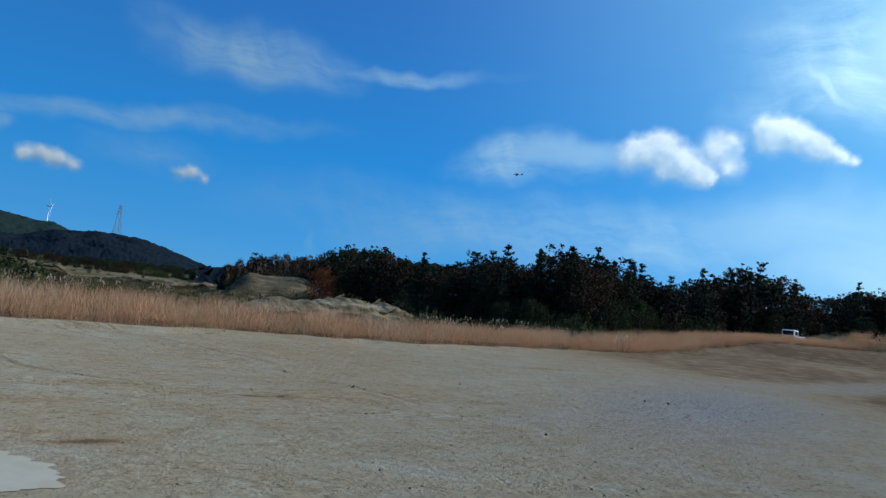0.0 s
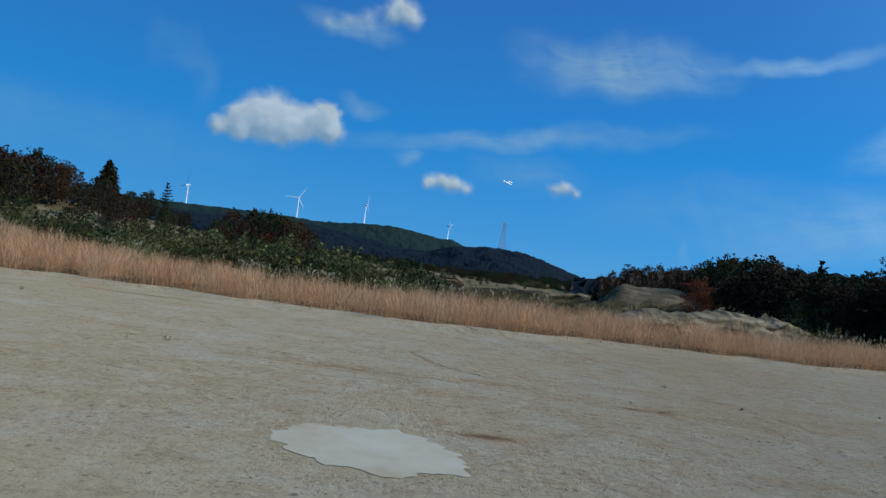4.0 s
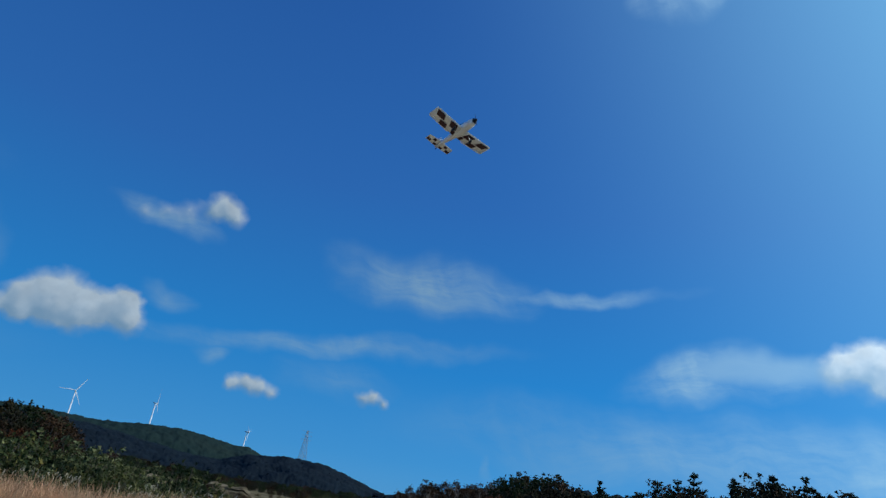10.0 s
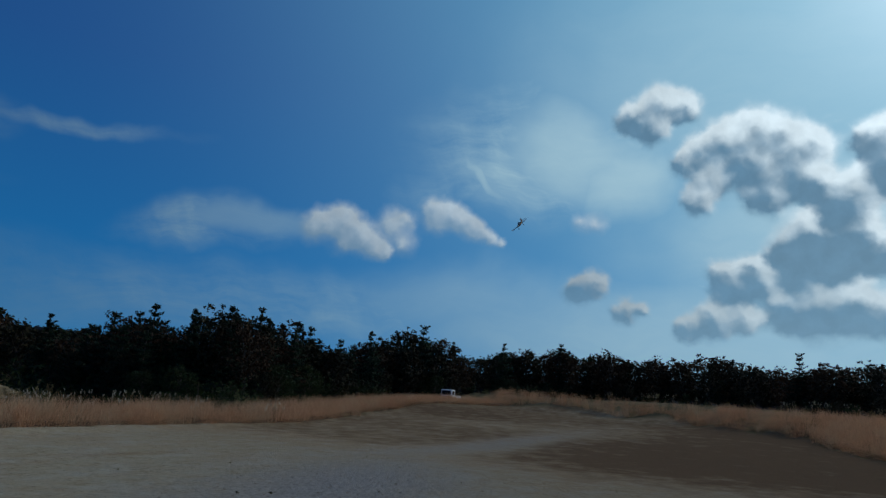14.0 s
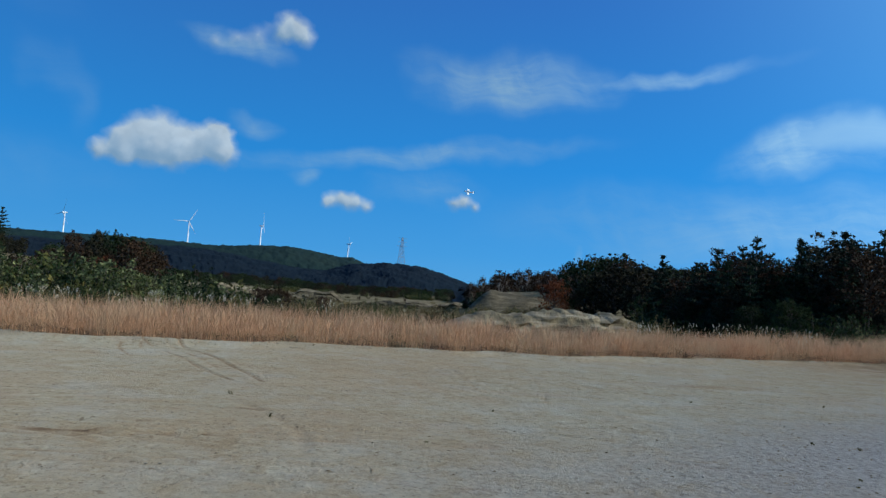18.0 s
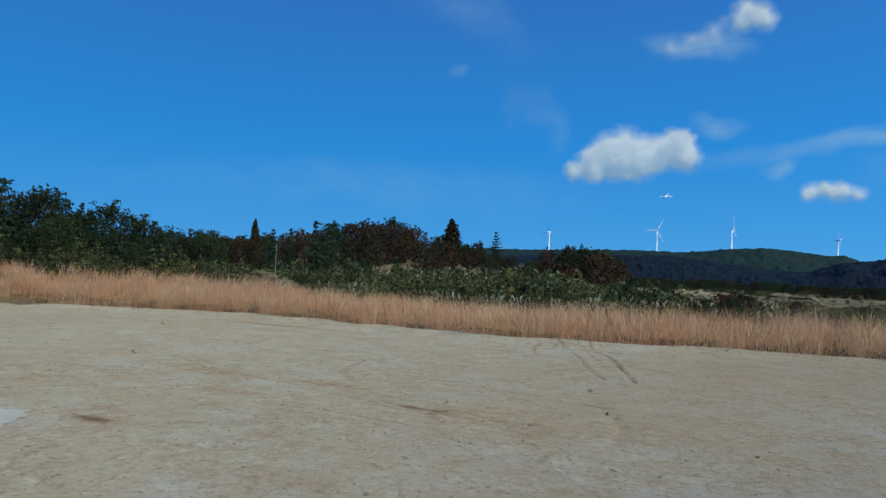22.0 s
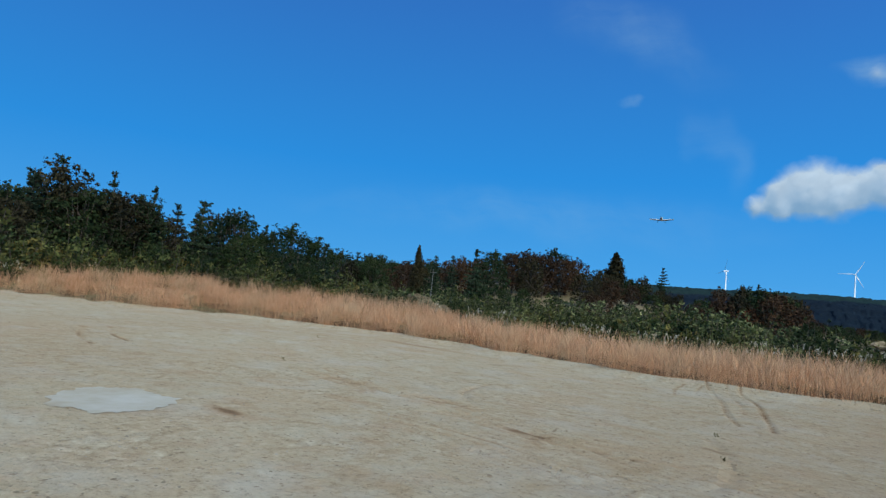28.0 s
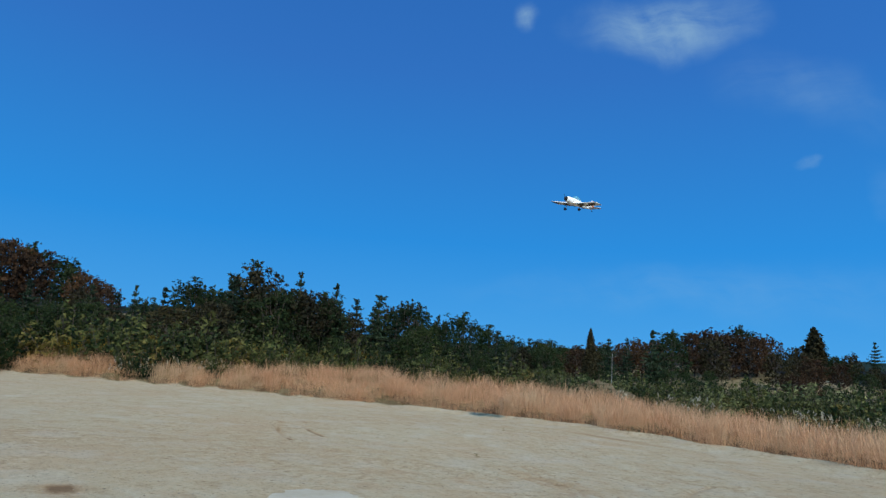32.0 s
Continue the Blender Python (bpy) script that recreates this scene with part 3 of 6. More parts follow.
# ---------------------------------------------------------------- trees: one of each kind, copied later
def broad_tree(name, leaf_mat, h, w, seed, count, size, open_crown=0.0, label="", bark=BARK, shoots=9):
    rng = np.random.default_rng(seed)
    tree = new(name)
    base = h * 0.12
    seg = [((0, 0, -0.3), (0.02 * h, 0, base), 0.030 * h, 0.022 * h), ((0.02 * h, 0, base), (0, 0.02 * h, 0.7 * h), 0.022 * h, 0.008 * h)]
    centres, radii = [], []
    lobes = 34
    for i in range(lobes):
        # rounded lobes of leaves over an uneven dome, each on a limb of its own
        f = (i + 0.5) / lobes
        t, up = 2.4 * i + rng.uniform(-0.3, 0.3), 1.0 - 1.95 * f
        side = (math.sqrt(max(0.0, 1 - up * up)) if up > 0 else 1.0 - 0.3 * up * up) * rng.uniform(0.72, 1.06)
        end = Vector((math.cos(t) * side * w * 0.37, math.sin(t) * side * w * 0.37, h * (0.50 + 0.40 * up * rng.uniform(0.85, 1.08))))
        start = Vector((0.01 * h, 0.01 * h, max(base, end.z - 0.26 * h)))
        seg.append((start, end, 0.008 * h, 0.002 * h))
        centres.append(end)
        radii.append(rng.uniform(0.10, 0.16) * w)
        for _ in range(2):
            o = Vector(rng.normal(size=3)) * 0.085 * w
            centres.append(end + Vector((o.x, o.y, abs(o.z) * 0.7)))
            radii.append(rng.uniform(0.045, 0.085) * w)
    for _ in range(shoots):
        t, r = rng.uniform(0, 6.28), w / 2 * rng.uniform(0.0, 0.75)
        z = h * (0.92 - 0.40 * (2 * r / w) ** 2)
        foot, tip = Vector((math.cos(t) * r * 0.8, math.sin(t) * r * 0.8, z - 0.2 * h)), Vector((math.cos(t) * r * 1.1, math.sin(t) * r * 1.1, z + 0.09 * h * rng.random()))
        seg.append((foot, tip, 0.003 * h, 0.001 * h))
        for f in (0.5, 0.75, 1.0):
            centres.append(foot.lerp(tip, f) + Vector(rng.normal(size=3)) * 0.012 * w)
            radii.append((0.065 - 0.040 * f) * w)
    centres += [(rng.uniform(-0.08, 0.08) * w, rng.uniform(-0.08, 0.08) * w, h * k) for k in (0.30, 0.5, 0.7)]
    radii += [0.22 * w, 0.26 * w, 0.22 * w]
    low = np.array([tuple(c) for c in centres])
    low[:, 2] = np.clip(low[:, 2], 0.12 * h, 1.02 * h)
    part("trunk", tubes("trunk", seg, bark, 4), tree)
    part("crown", quads_mesh("crown", leaves(rng, low, radii, count, size, 0.85, shell=0.35 + 0.3 * open_crown), leaf_mat), tree)
    return tagged(tree, label, "tree")


def pine_tree(name, h, w, seed, count, size, label=""):
    """A conifer with tiers of drooping, upturned branches and a pointed leader."""
    rng = np.random.default_rng(seed)
    tree = new(name)
    bend = rng.uniform(-0.03, 0.03, 2) * h
    seg = [((0, 0, -0.3), (*bend, 0.55 * h), 0.020 * h, 0.012 * h), ((*bend, 0.55 * h), (bend[0] * 0.5, bend[1] * 0.5, h), 0.012 * h, 0.002 * h)]
    centres, radii = [], []
    for f in (0.88, 0.90, 0.92, 0.94, 0.96, 0.98):
        centres.append((bend[0] * 0.5, bend[1] * 0.5, h * f))
        radii.append(0.2 * (1.02 - f) * h)
    tiers = 12
    for k in range(tiers):
        g = k / (tiers - 1)
        z = h * (0.12 + 0.82 * g)
        reach = w / 2 * (1.0 - 0.86 * g ** 1.25) * rng.uniform(0.7, 1.15)
        for i in range(6 if g < 0.6 else 5):
            t = 1.15 * i + 0.6 * k + rng.uniform(-0.45, 0.45)
            r = reach * rng.uniform(0.5, 1.15)
            start = Vector((bend[0] * 0.7, bend[1] * 0.7, z))
            end = Vector((math.cos(t) * r, math.sin(t) * r, z + h * rng.uniform(-0.01, 0.05)))
            seg.append((start, end, 0.004 * h, 0.001 * h))
            for s in (0.2, 0.5, 0.8, 1.0):
                c = start.lerp(end, s)
                centres.append((c.x, c.y, c.z + 0.015 * h * s * s))
                radii.append(0.016 * h + 0.26 * reach * (1.15 - s))
    part("trunk", tubes("trunk", seg, BARK, 4), tree)
    part("crown", quads_mesh("crown", leaves(rng, centres, radii, count, size, 0.50, 2.2, 0.2), NEEDLE), tree)
    return tagged(tree, label, "tree")


def cypress_tree(name, h, w, seed, count, size, label=""):
    rng = np.random.default_rng(seed)
    tree = new(name)
    seg = [((0, 0, -0.3), (0, 0, h * 0.97), 0.02 * h, 0.003 * h)]
    centres, radii = [], []
    for k in range(26):
        f = k / 25
        z, reach = h * (0.10 + 0.89 * f), w / 2 * (1 - f) ** 0.75 * min(1, 0.55 + 3 * f)
        for i in range(5):
            t = 1.26 * i + 0.9 * k
            r = reach * rng.uniform(0.45, 0.95)
            centres.append((math.cos(t) * r, math.sin(t) * r, z))
            radii.append(0.02 * h + 0.30 * reach)
            if i < 2:
                seg.append(((0, 0, z - 0.03 * h), centres[-1], 0.004 * h, 0.001 * h))
    part("trunk", tubes("trunk", seg, BARK, 4), tree)
    part("crown", quads_mesh("crown", leaves(rng, centres, radii, count, size, 1.1, 1.8, 0.4), LEAF_DARK), tree)
    return tagged(tree, label, "tree")


def bare_tree(name, h, seed, label=""):
    rng = np.random.default_rng(seed)
    tree = new(name)
    seg = []

    def limb(a, d, length, r, depth):
        b = a + d * length
        seg.append((a, b, r, r * 0.6))
        if depth == 0:
            return
        for _ in range(3):
            nd = (d + Vector(rng.normal(size=3)) * 0.42 + Vector((0, 0, 0.12))).normalized()
            limb(a.lerp(b, rng.uniform(0.55, 1.0)), nd, length * rng.uniform(0.55, 0.8), r * 0.55, depth - 1)

    limb(Vector((0, 0, -0.2)), Vector((0, 0, 1)), h * 0.36, 0.013 * h, 4)
    part("trunk", tubes("trunk", seg[:1], BARK_PALE), tree)
    part("branchwork", tubes("branchwork", seg[1:], BARK_PALE, 4), tree)
    return tagged(tree, label, "tree")


def bush(name, leaf_mat, h, w, seed, count, size, label="", long=2.0):
    """A shrub of upright, leafy shoots of uneven length."""
    rng = np.random.default_rng(seed)
    plant = new(name)
    seg, centres, radii = [], [], []
    for i in range(20):
        t, r = 2.4 * i, w / 2 * math.sqrt(rng.uniform(0.02, 1.0))
        z = h * (1.0 - 0.45 * (2 * r / w) ** 2) * rng.uniform(0.62, 1.0)
        end = Vector((math.cos(t) * r, math.sin(t) * r, z))
        start = Vector((0.35 * end.x, 0.35 * end.y, -0.1))
        seg.append((start, end, 0.008 * h, 0.002 * h))
        for s in (0.25, 0.45, 0.65, 0.85, 1.0):
            centres.append(tuple(start.lerp(end, s) + Vector(rng.normal(size=3)) * 0.02 * w))
            radii.append((0.17 - 0.12 * s) * w * rng.uniform(0.7, 1.15))
    low = np.array(centres)
    low[:, 2] = np.clip(low[:, 2], 0.10 * h, None)
    part("woody_base", tubes("woody_base", seg, BARK, 3), plant)
    part("foliage", quads_mesh("foliage", leaves(rng, low, radii, count, size, 1.0, long, 0.2), leaf_mat), plant)
    return tagged(plant, label, "bush")


def stand(kinds, az, distance, height, rng, eye=(3.5, 1.0), sink=0.0, wide=1.0):
    """Sets a copy of one of the kinds, which are built one metre high, at an azimuth and distance."""
    a = radians(az)
    x, y = eye[0] - math.sin(a) * distance, eye[1] + math.cos(a) * distance
    ob = copy_thing(kinds[int(rng.integers(len(kinds)))], pose(x, y, land(x, y) - sink, 0, 0, float(rng.uniform(0, 360))))
    ob.scale = (height * wide, height * wide, height)
    return ob


# ---------------------------------------------------------------- the land
FIELD_X = np.array([-300.0, -60.0, -41.0, -33.0, -27.0, -18.5, -13.0, -8.0, -3.0, 1.0, 6.0, 13.0, 19.0, 31.0, 56.0, 72.0, 100.0])
FIELD_Y = np.array([-90.0, -12.0, 1.0, 8.0, 13.0, 18.4, 20.2, 20.3, 20.2, 20.0, 21.0, 22.5, 24.4, 28.2, 38.0, 40.0, 34.0])
NEAR_X = np.array([22.0, 30.0, 38.0, 60.0, 72.0, 80.0, 100.0])
NEAR_Y = np.array([-60.0, -7.0, -0.9, 6.0, 18.0, 40.0, 70.0])


def wave(x, y, k, seed):
    r = np.random.default_rng(seed)
    out = 0.0
    for _ in range(7):
        a, p, f = r.uniform(0, 6.28), r.uniform(0, 6.28), k * r.uniform(0.6, 1.8)
        out = out + np.sin((x * math.cos(a) + y * math.sin(a)) * f + p)
    return out / 7


def bump(x, y, cx, cy, rx, ry, turn=0.0):
    c, s = math.cos(radians(turn)), math.sin(radians(turn))
    u, v = (x - cx) * c + (y - cy) * s, -(x - cx) * s + (y - cy) * c
    return np.exp(-((u / rx) ** 2 + (v / ry) ** 2))


def field_edge(x, y):
    """How far inside the bare field a place is, in metres; below nought outside it."""
    inside = np.interp(x, FIELD_X, FIELD_Y) - y
    ragged = 0.75 * wave(x, y, 1.3, 21) + 0.9 * wave(x, y, 0.4, 22) + 0.30 * wave(x, y, 3.6, 23)
    return np.minimum(inside, np.where(x < 22.0, 50.0, y - np.interp(x, NEAR_X, NEAR_Y))) + ragged


def land(x, y):
    """The height of the ground."""
    x, y = np.asarray(x, float), np.asarray(y, float)
    inside = field_edge(x, y)
    out = np.clip(-inside, 0, None)
    z = 0.045 * wave(x, y, 0.35, 1) + 0.018 * wave(x, y, 2.2, 2)
    z = z + np.clip((x - 30) / 60, 0, 1) * 1.5 + 0.13 * np.exp(-((inside - 0.1) / 0.5) ** 2)
    left = np.clip((-x - 6) / 20, 0, 1)
    z = z + left * 0.75 * np.clip(out / 4, 0, 1) + 0.25 * wave(x, y, 0.2, 3) * np.clip(out / 8, 0, 1)
    z = z + 5.5 * bump(x, y, -80, 118, 42, 26, 20) + 9.0 * bump(x, y, -150, 15, 45, 60) + 1.2 * bump(x, y, 27, 95, 8, 9) + 2.4 * bump(x, y, 40, 110, 16, 10)
    z = z - 0.8 * bump(x, y, 18, 55, 26, 16) + 1.3 * bump(x, y, 70, 75, 40, 22) + 1.5 * bump(x, y, 120, 20, 40, 60)
    z = z - 2.4 * bump(x, y, 4, 100, 34, 40) + 0.5 * bump(x, y, 63.5, 37.5, 12, 6) + 1.1 * np.clip((np.interp(x, NEAR_X, NEAR_Y) - y) / 4, 0, 1) * np.clip((x - 22) / 6, 0, 1)
    return float(z) if z.ndim == 0 else z


def stretch(lo, hi, step, far, growth):
    mid = list(np.arange(lo, hi + step, step))
    d, s = 0.0, step
    while d < far:
        s *= growth
        d += s
        mid = [lo - d] + mid + [hi + d]
    return np.array(mid)


def ground():
    xs, ys = stretch(-9.0, 12.0, 0.055, 2600.0, 1.085), stretch(5.0, 21.0, 0.055, 2600.0, 1.085)
    gx, gy = np.meshgrid(xs, ys)
    z = land(gx, gy)
    inside = field_edge(gx, gy)
    # wheel ruts that run from the field into the grass, scuffs and turning marks
    wear_shade = np.zeros_like(gx)

    def rut(points, width, deep, dark):
        nonlocal z, wear_shade
        near = np.full(gx.shape, 99.0)
        for _ in range(2):
            points = [points[0]] + [q for p, r in zip(points, points[1:]) for q in ((0.75 * p[0] + 0.25 * r[0], 0.75 * p[1] + 0.25 * r[1]), (0.25 * p[0] + 0.75 * r[0], 0.25 * p[1] + 0.75 * r[1]))] + [points[-1]]
        for (ax, ay), (bx, by) in zip(points, points[1:]):
            t = np.clip(((gx - ax) * (bx - ax) + (gy - ay) * (by - ay)) / ((bx - ax) ** 2 + (by - ay) ** 2), 0, 1)
            near = np.minimum(near, np.hypot(gx - ax - t * (bx - ax), gy - ay - t * (by - ay)))
        line = np.exp(-(near / width) ** 2)
        z = z - deep * line + 0.5 * deep * np.exp(-((near - 2 * width) / width) ** 2)
        # colours the groove dark: the tyre's mark together with the rut's own shadow
        wear_shade = np.maximum(wear_shade, dark * line)

    rut([(1.7, 20.4), (2.3, 18.9), (3.2, 17.4), (3.8, 15.8), (4.6, 13.8)], 0.040, 0.024, 0.95)
    rut([(0.9, 20.2), (1.9, 18.3), (2.8, 16.5), (3.4, 15.0), (4.1, 13.8)], 0.038, 0.020, 0.85)
    rut([(1.4, 20.3), (2.15, 18.6), (3.0, 16.9), (3.6, 15.4)], 0.036, 0.016, 0.7)
    rut([(0.7, 19.4), (1.0, 18.2), (1.7, 16.7)], 0.038, 0.012, 0.7)
    rut([(1.1, 19.6), (1.3, 18.8), (1.8, 17.5)], 0.038, 0.012, 0.65)
    rut([(7.0, 19.5), (7.2, 16.6), (7.3, 13.8)], 0.042, 0.008, 0.42)
    rut([(8.3, 19.8), (8.4, 16.6), (8.3, 14.0)], 0.042, 0.008, 0.42)
    rut([(10.5, 19.5), (10.0, 16.0), (9.2, 13.0)], 0.042, 0.008, 0.4)
    rut([(4.3, 12.0), (5.0, 10.9), (5.45, 9.9), (5.45, 9.1)], 0.07, 0.012, 0.4)
    rut([(-0.4, 13.0), (-0.1, 12.0), (0.7, 11.0), (1.6, 10.4)], 0.06, 0.02, 0.3)
    rut([(-11.2, 9.2), (-9.0, 8.3), (-7.0, 8.0)], 0.06, 0.03, 0.8)
    rut([(-11.6, 10.0), (-9.4, 9.2), (-7.6, 9.0)], 0.06, 0.03, 0.8)
    for k in range(26):
        # sweeping tyre marks that cross the field
        r = np.random.default_rng(300 + k)
        cx, cy, bow = r.uniform(-9, 12), r.uniform(7.5, 18.0), r.uniform(-0.9, 0.9)
        half, slope = r.uniform(1.2, 5.0), r.uniform(-0.25, 0.25)
        rut([(cx + half * f, cy + slope * half * f + bow * f * f) for f in (-1, -0.5, 0, 0.5, 1)], 0.05, 0.012, r.uniform(0.10, 0.28))
    for k in range(16):
        # fine sweeping tyre tracks in the middle of the field, a tread's width apart
        r = np.random.default_rng(340 + k)
        cx, cy, bow = r.uniform(-3.5, 6.5), r.uniform(8.0, 11.5), r.uniform(-0.5, 0.5)
        half, slope = r.uniform(0.9, 2.6), r.uniform(-0.32, 0.05)
        for side in (0.0, 0.22):
            rut([(cx + half * f, cy + side + slope * half * f + bow * f * f) for f in (-1, -0.5, 0, 0.5, 1)], 0.052, 0.014, r.uniform(0.28, 0.58))
    broken = np.clip(0.85 + 0.9 * wave(gx, gy, 1.7, 31) + 0.5 * wave(gx, gy, 5.0, 32), 0, 1)
    wear_shade = wear_shade * broken
    for cx, cy, rx, ry, k in ((0.50, 6.92, 0.42, 0.13, 0.9), (0.1, 7.35, 0.35, 0.12, 0.5), (3.1, 9.6, 0.5, 0.12, 0.95), (2.5, 7.5, 0.35, 0.15, 0.5), (4.7, 11.2, 0.5, 0.14, 0.6), (0.3, 9.0, 0.6, 0.2, 0.4), (-8.0, 18.5, 3.0, 0.4, 0.5), (3.6, 6.6, 0.5, 0.25, 0.45), (-1.9, 3.4, 0.4, 0.22, 0.9), (9.0, 14.0, 1.4, 0.3, 0.35), (14.0, 16.5, 2.5, 0.4, 0.45), (12.0, 10.3, 0.5, 0.3, 0.5)):
        wear_shade = np.maximum(wear_shade, k * bump(gx, gy, cx, cy, rx, ry))
    # browner soil to the right, with vignetting and shade added to its darkness
    wear_shade = np.maximum(wear_shade, np.clip((gx - 15) / 14, 0, 1) * (0.62 + 0.38 * np.clip((13.5 + 0.05 * (gx - 18) - gy) / 6, 0, 1) + 0.25 * wave(gx, gy, 0.3, 33)))
    wear_shade = np.maximum(wear_shade, 0.3 * np.clip(0.3 + wave(gx, gy, 0.45, 34), 0, 1))
    gravel = np.maximum(bump(gx, gy, 14.0, 10.0, 7.0, 2.4, 25), 0.5 * bump(gx, gy, 31.0, 15.6, 16, 1.5, 6))
    wear_shade = wear_shade * (1 - 0.8 * np.clip(gravel * 1.5, 0, 1))
    shore = np.hypot((gx + 0.60) / 0.90, (gy - 6.06) / 0.70)
    wear_shade = np.maximum(wear_shade, 0.28 * np.exp(-((shore - 1.08) / 0.16) ** 2) * np.clip(0.6 + wave(gx, gy, 4.0, 35), 0, 1))
    n, m = gx.shape
    me = bpy.data.meshes.new("ground")
    k = np.arange(n * m).reshape(n, m)
    faces = np.stack([k[:-1, :-1], k[:-1, 1:], k[1:, 1:], k[1:, :-1]], -1).reshape(-1, 4)
    me.vertices.add(n * m)
    me.vertices.foreach_set("co", np.stack([gx, gy, z], -1).reshape(-1))
    me.loops.add(faces.size)
    me.loops.foreach_set("vertex_index", faces.reshape(-1))
    me.polygons.add(len(faces))
    me.polygons.foreach_set("loop_start", np.arange(0, faces.size, 4))
    me.polygons.foreach_set("loop_total", np.full(len(faces), 4))
    for name, values in (("field", 0.5 + inside), ("gravel", gravel), ("wear_shade", wear_shade)):
        me.attributes.new(name, "FLOAT", "POINT").data.foreach_set("value", np.clip(values, 0, 1).reshape(-1))
    me.materials.append(GROUND)
    me.update()
    me.shade_smooth()
    return tagged(new("ground", me), "bare sandy field with tyre ruts, gravel patches and scrub soil", "ground", kind="structure")


ground()


def ridge(name, mat, az0, az1, profile, distance, depth, crown, seed, label, steps=900, rows=44):
    """A wooded ridge whose skyline follows a profile of (azimuth, elevation)."""
    azs = np.linspace(az0, az1, steps)
    pa, pe = np.array(sorted(profile)).T
    top = np.interp(azs, pa, pe)
    rng = np.random.default_rng(seed)
    verts, faces = [], []
    for j in range(rows):
        f = j / (rows - 1)
        d = distance - depth * (1 - f)
        lift = np.sin(f * math.pi / 2) ** 0.9
        for i, (a, e) in enumerate(zip(azs, top)):
            h = (1.6 + distance * math.tan(radians(e)) + 6) * lift - 6
            jitter = rng.uniform(-1, 1, 3) * crown
            t = radians(a)
            h += 2.6 * crown * noise.noise((math.sin(t) * d / 16, math.cos(t) * d / 30, seed)) * (j > 0)
            verts.append((-math.sin(t) * d + jitter[0], math.cos(t) * d + jitter[1], h + 0.6 * jitter[2] * (0.4 if j == 0 else 1)))
    back = len(verts)
    for i, a in enumerate(azs):
        t = radians(a)
        verts.append((-math.sin(t) * (distance + depth), math.cos(t) * (distance + depth), -8))
    n = len(azs)
    for j in range(rows):
        for i in range(n - 1):
            k = j * n + i
            faces.append((k + 1, k, k + n, k + n + 1))
    return tagged(new(name, mesh_of(name, verts, faces, mat, True)), label, "hill", kind="structure")


ridge("far_ridge", HILL_FAR_HAZED, 75, -30, [(75, 2.4), (40, 2.6), (22, 2.6), (16, 2.75), (12.5, 2.75), (9.7, 2.65), (6.5, 2.95), (4.0, 3.05), (2.2, 2.9), (0, 2.55), (-1.3, 2.55), (-3.0, 1.9), (-8, 1.2), (-14, 0.4), (-30, 0.3)], 1750, 700, 1.6, 5, "distant green ridge with wooded slopes carrying wind turbines")
ridge("wooded_hill", HILL_NEAR_HAZED, 70, -32, [(70, 1.9), (30, 2.0), (18, 2.1), (12.4, 2.35), (9, 2.2), (6.4, 1.8), (2.2, 1.35), (0.5, 1.35), (-1.5, 2.0), (-4.7, 2.3), (-7, 2.2), (-8.4, 1.95), (-10, 1.5), (-12.3, 0.8), (-16, 0.3), (-32, 0.3)], 900, 420, 1.1, 6, "dark wooded hillside below the ridge")
# two added dark backdrops that block the sky showing through under the trees
ridge("wood_behind", HILL_NEAR_HAZED, -12, -125, [(-12, 0.5), (-16, 1.0), (-22, 2.2), (-30, 2.8), (-60, 2.6), (-125, 2.8)], 200, 60, 1.6, 8, "dark wooded rise behind the trees at the field", 360, 12)
ridge("rise_behind", HILL_NEAR_HAZED, 118, 46, [(118, 4.4), (90, 3.4), (75, 3.0), (60, 2.6), (46, 1.6)], 190, 60, 1.6, 9, "wooded rise behind the thicket", 260, 12)


# ---------------------------------------------------------------- woods
def tree_kinds(count, size):
    """One set of tree kinds, each built one metre high, with finer or coarser leaves."""
    return {
        "dark": [broad_tree("evergreen_tree", LEAF_DARK, 1.0, 0.75, 11 + i, count, size, label="dark evergreen broadleaf tree in the wood's edge") for i in range(3)],
        "green": [broad_tree("broadleaf_tree", LEAF_GREEN, 1.0, 0.85, 21 + i, count, size, shoots=22, label="green broadleaf tree with an uneven crown") for i in range(3)],
        "brown": [broad_tree("autumn_tree", LEAF_BROWN, 1.0, 0.85, 31 + i, count, size, 0.4, label="brown autumn tree with thinning leaves") for i in range(3)],
        "red": [broad_tree("red_maple_tree", LEAF_RED, 1.0, 0.9, 41, count, size, 0.3, label="rust-red autumn tree beside the dark wood")],
        "pine": [pine_tree("pine_tree", 1.0, 0.70, 51 + i, int(count * 1.25), size * 0.62, label="dark pine with tiered branches against the sky") for i in range(3)],
    }


FAR_KINDS = tree_kinds(2000, 0.033)
NEAR_KINDS = tree_kinds(5000, 0.021)
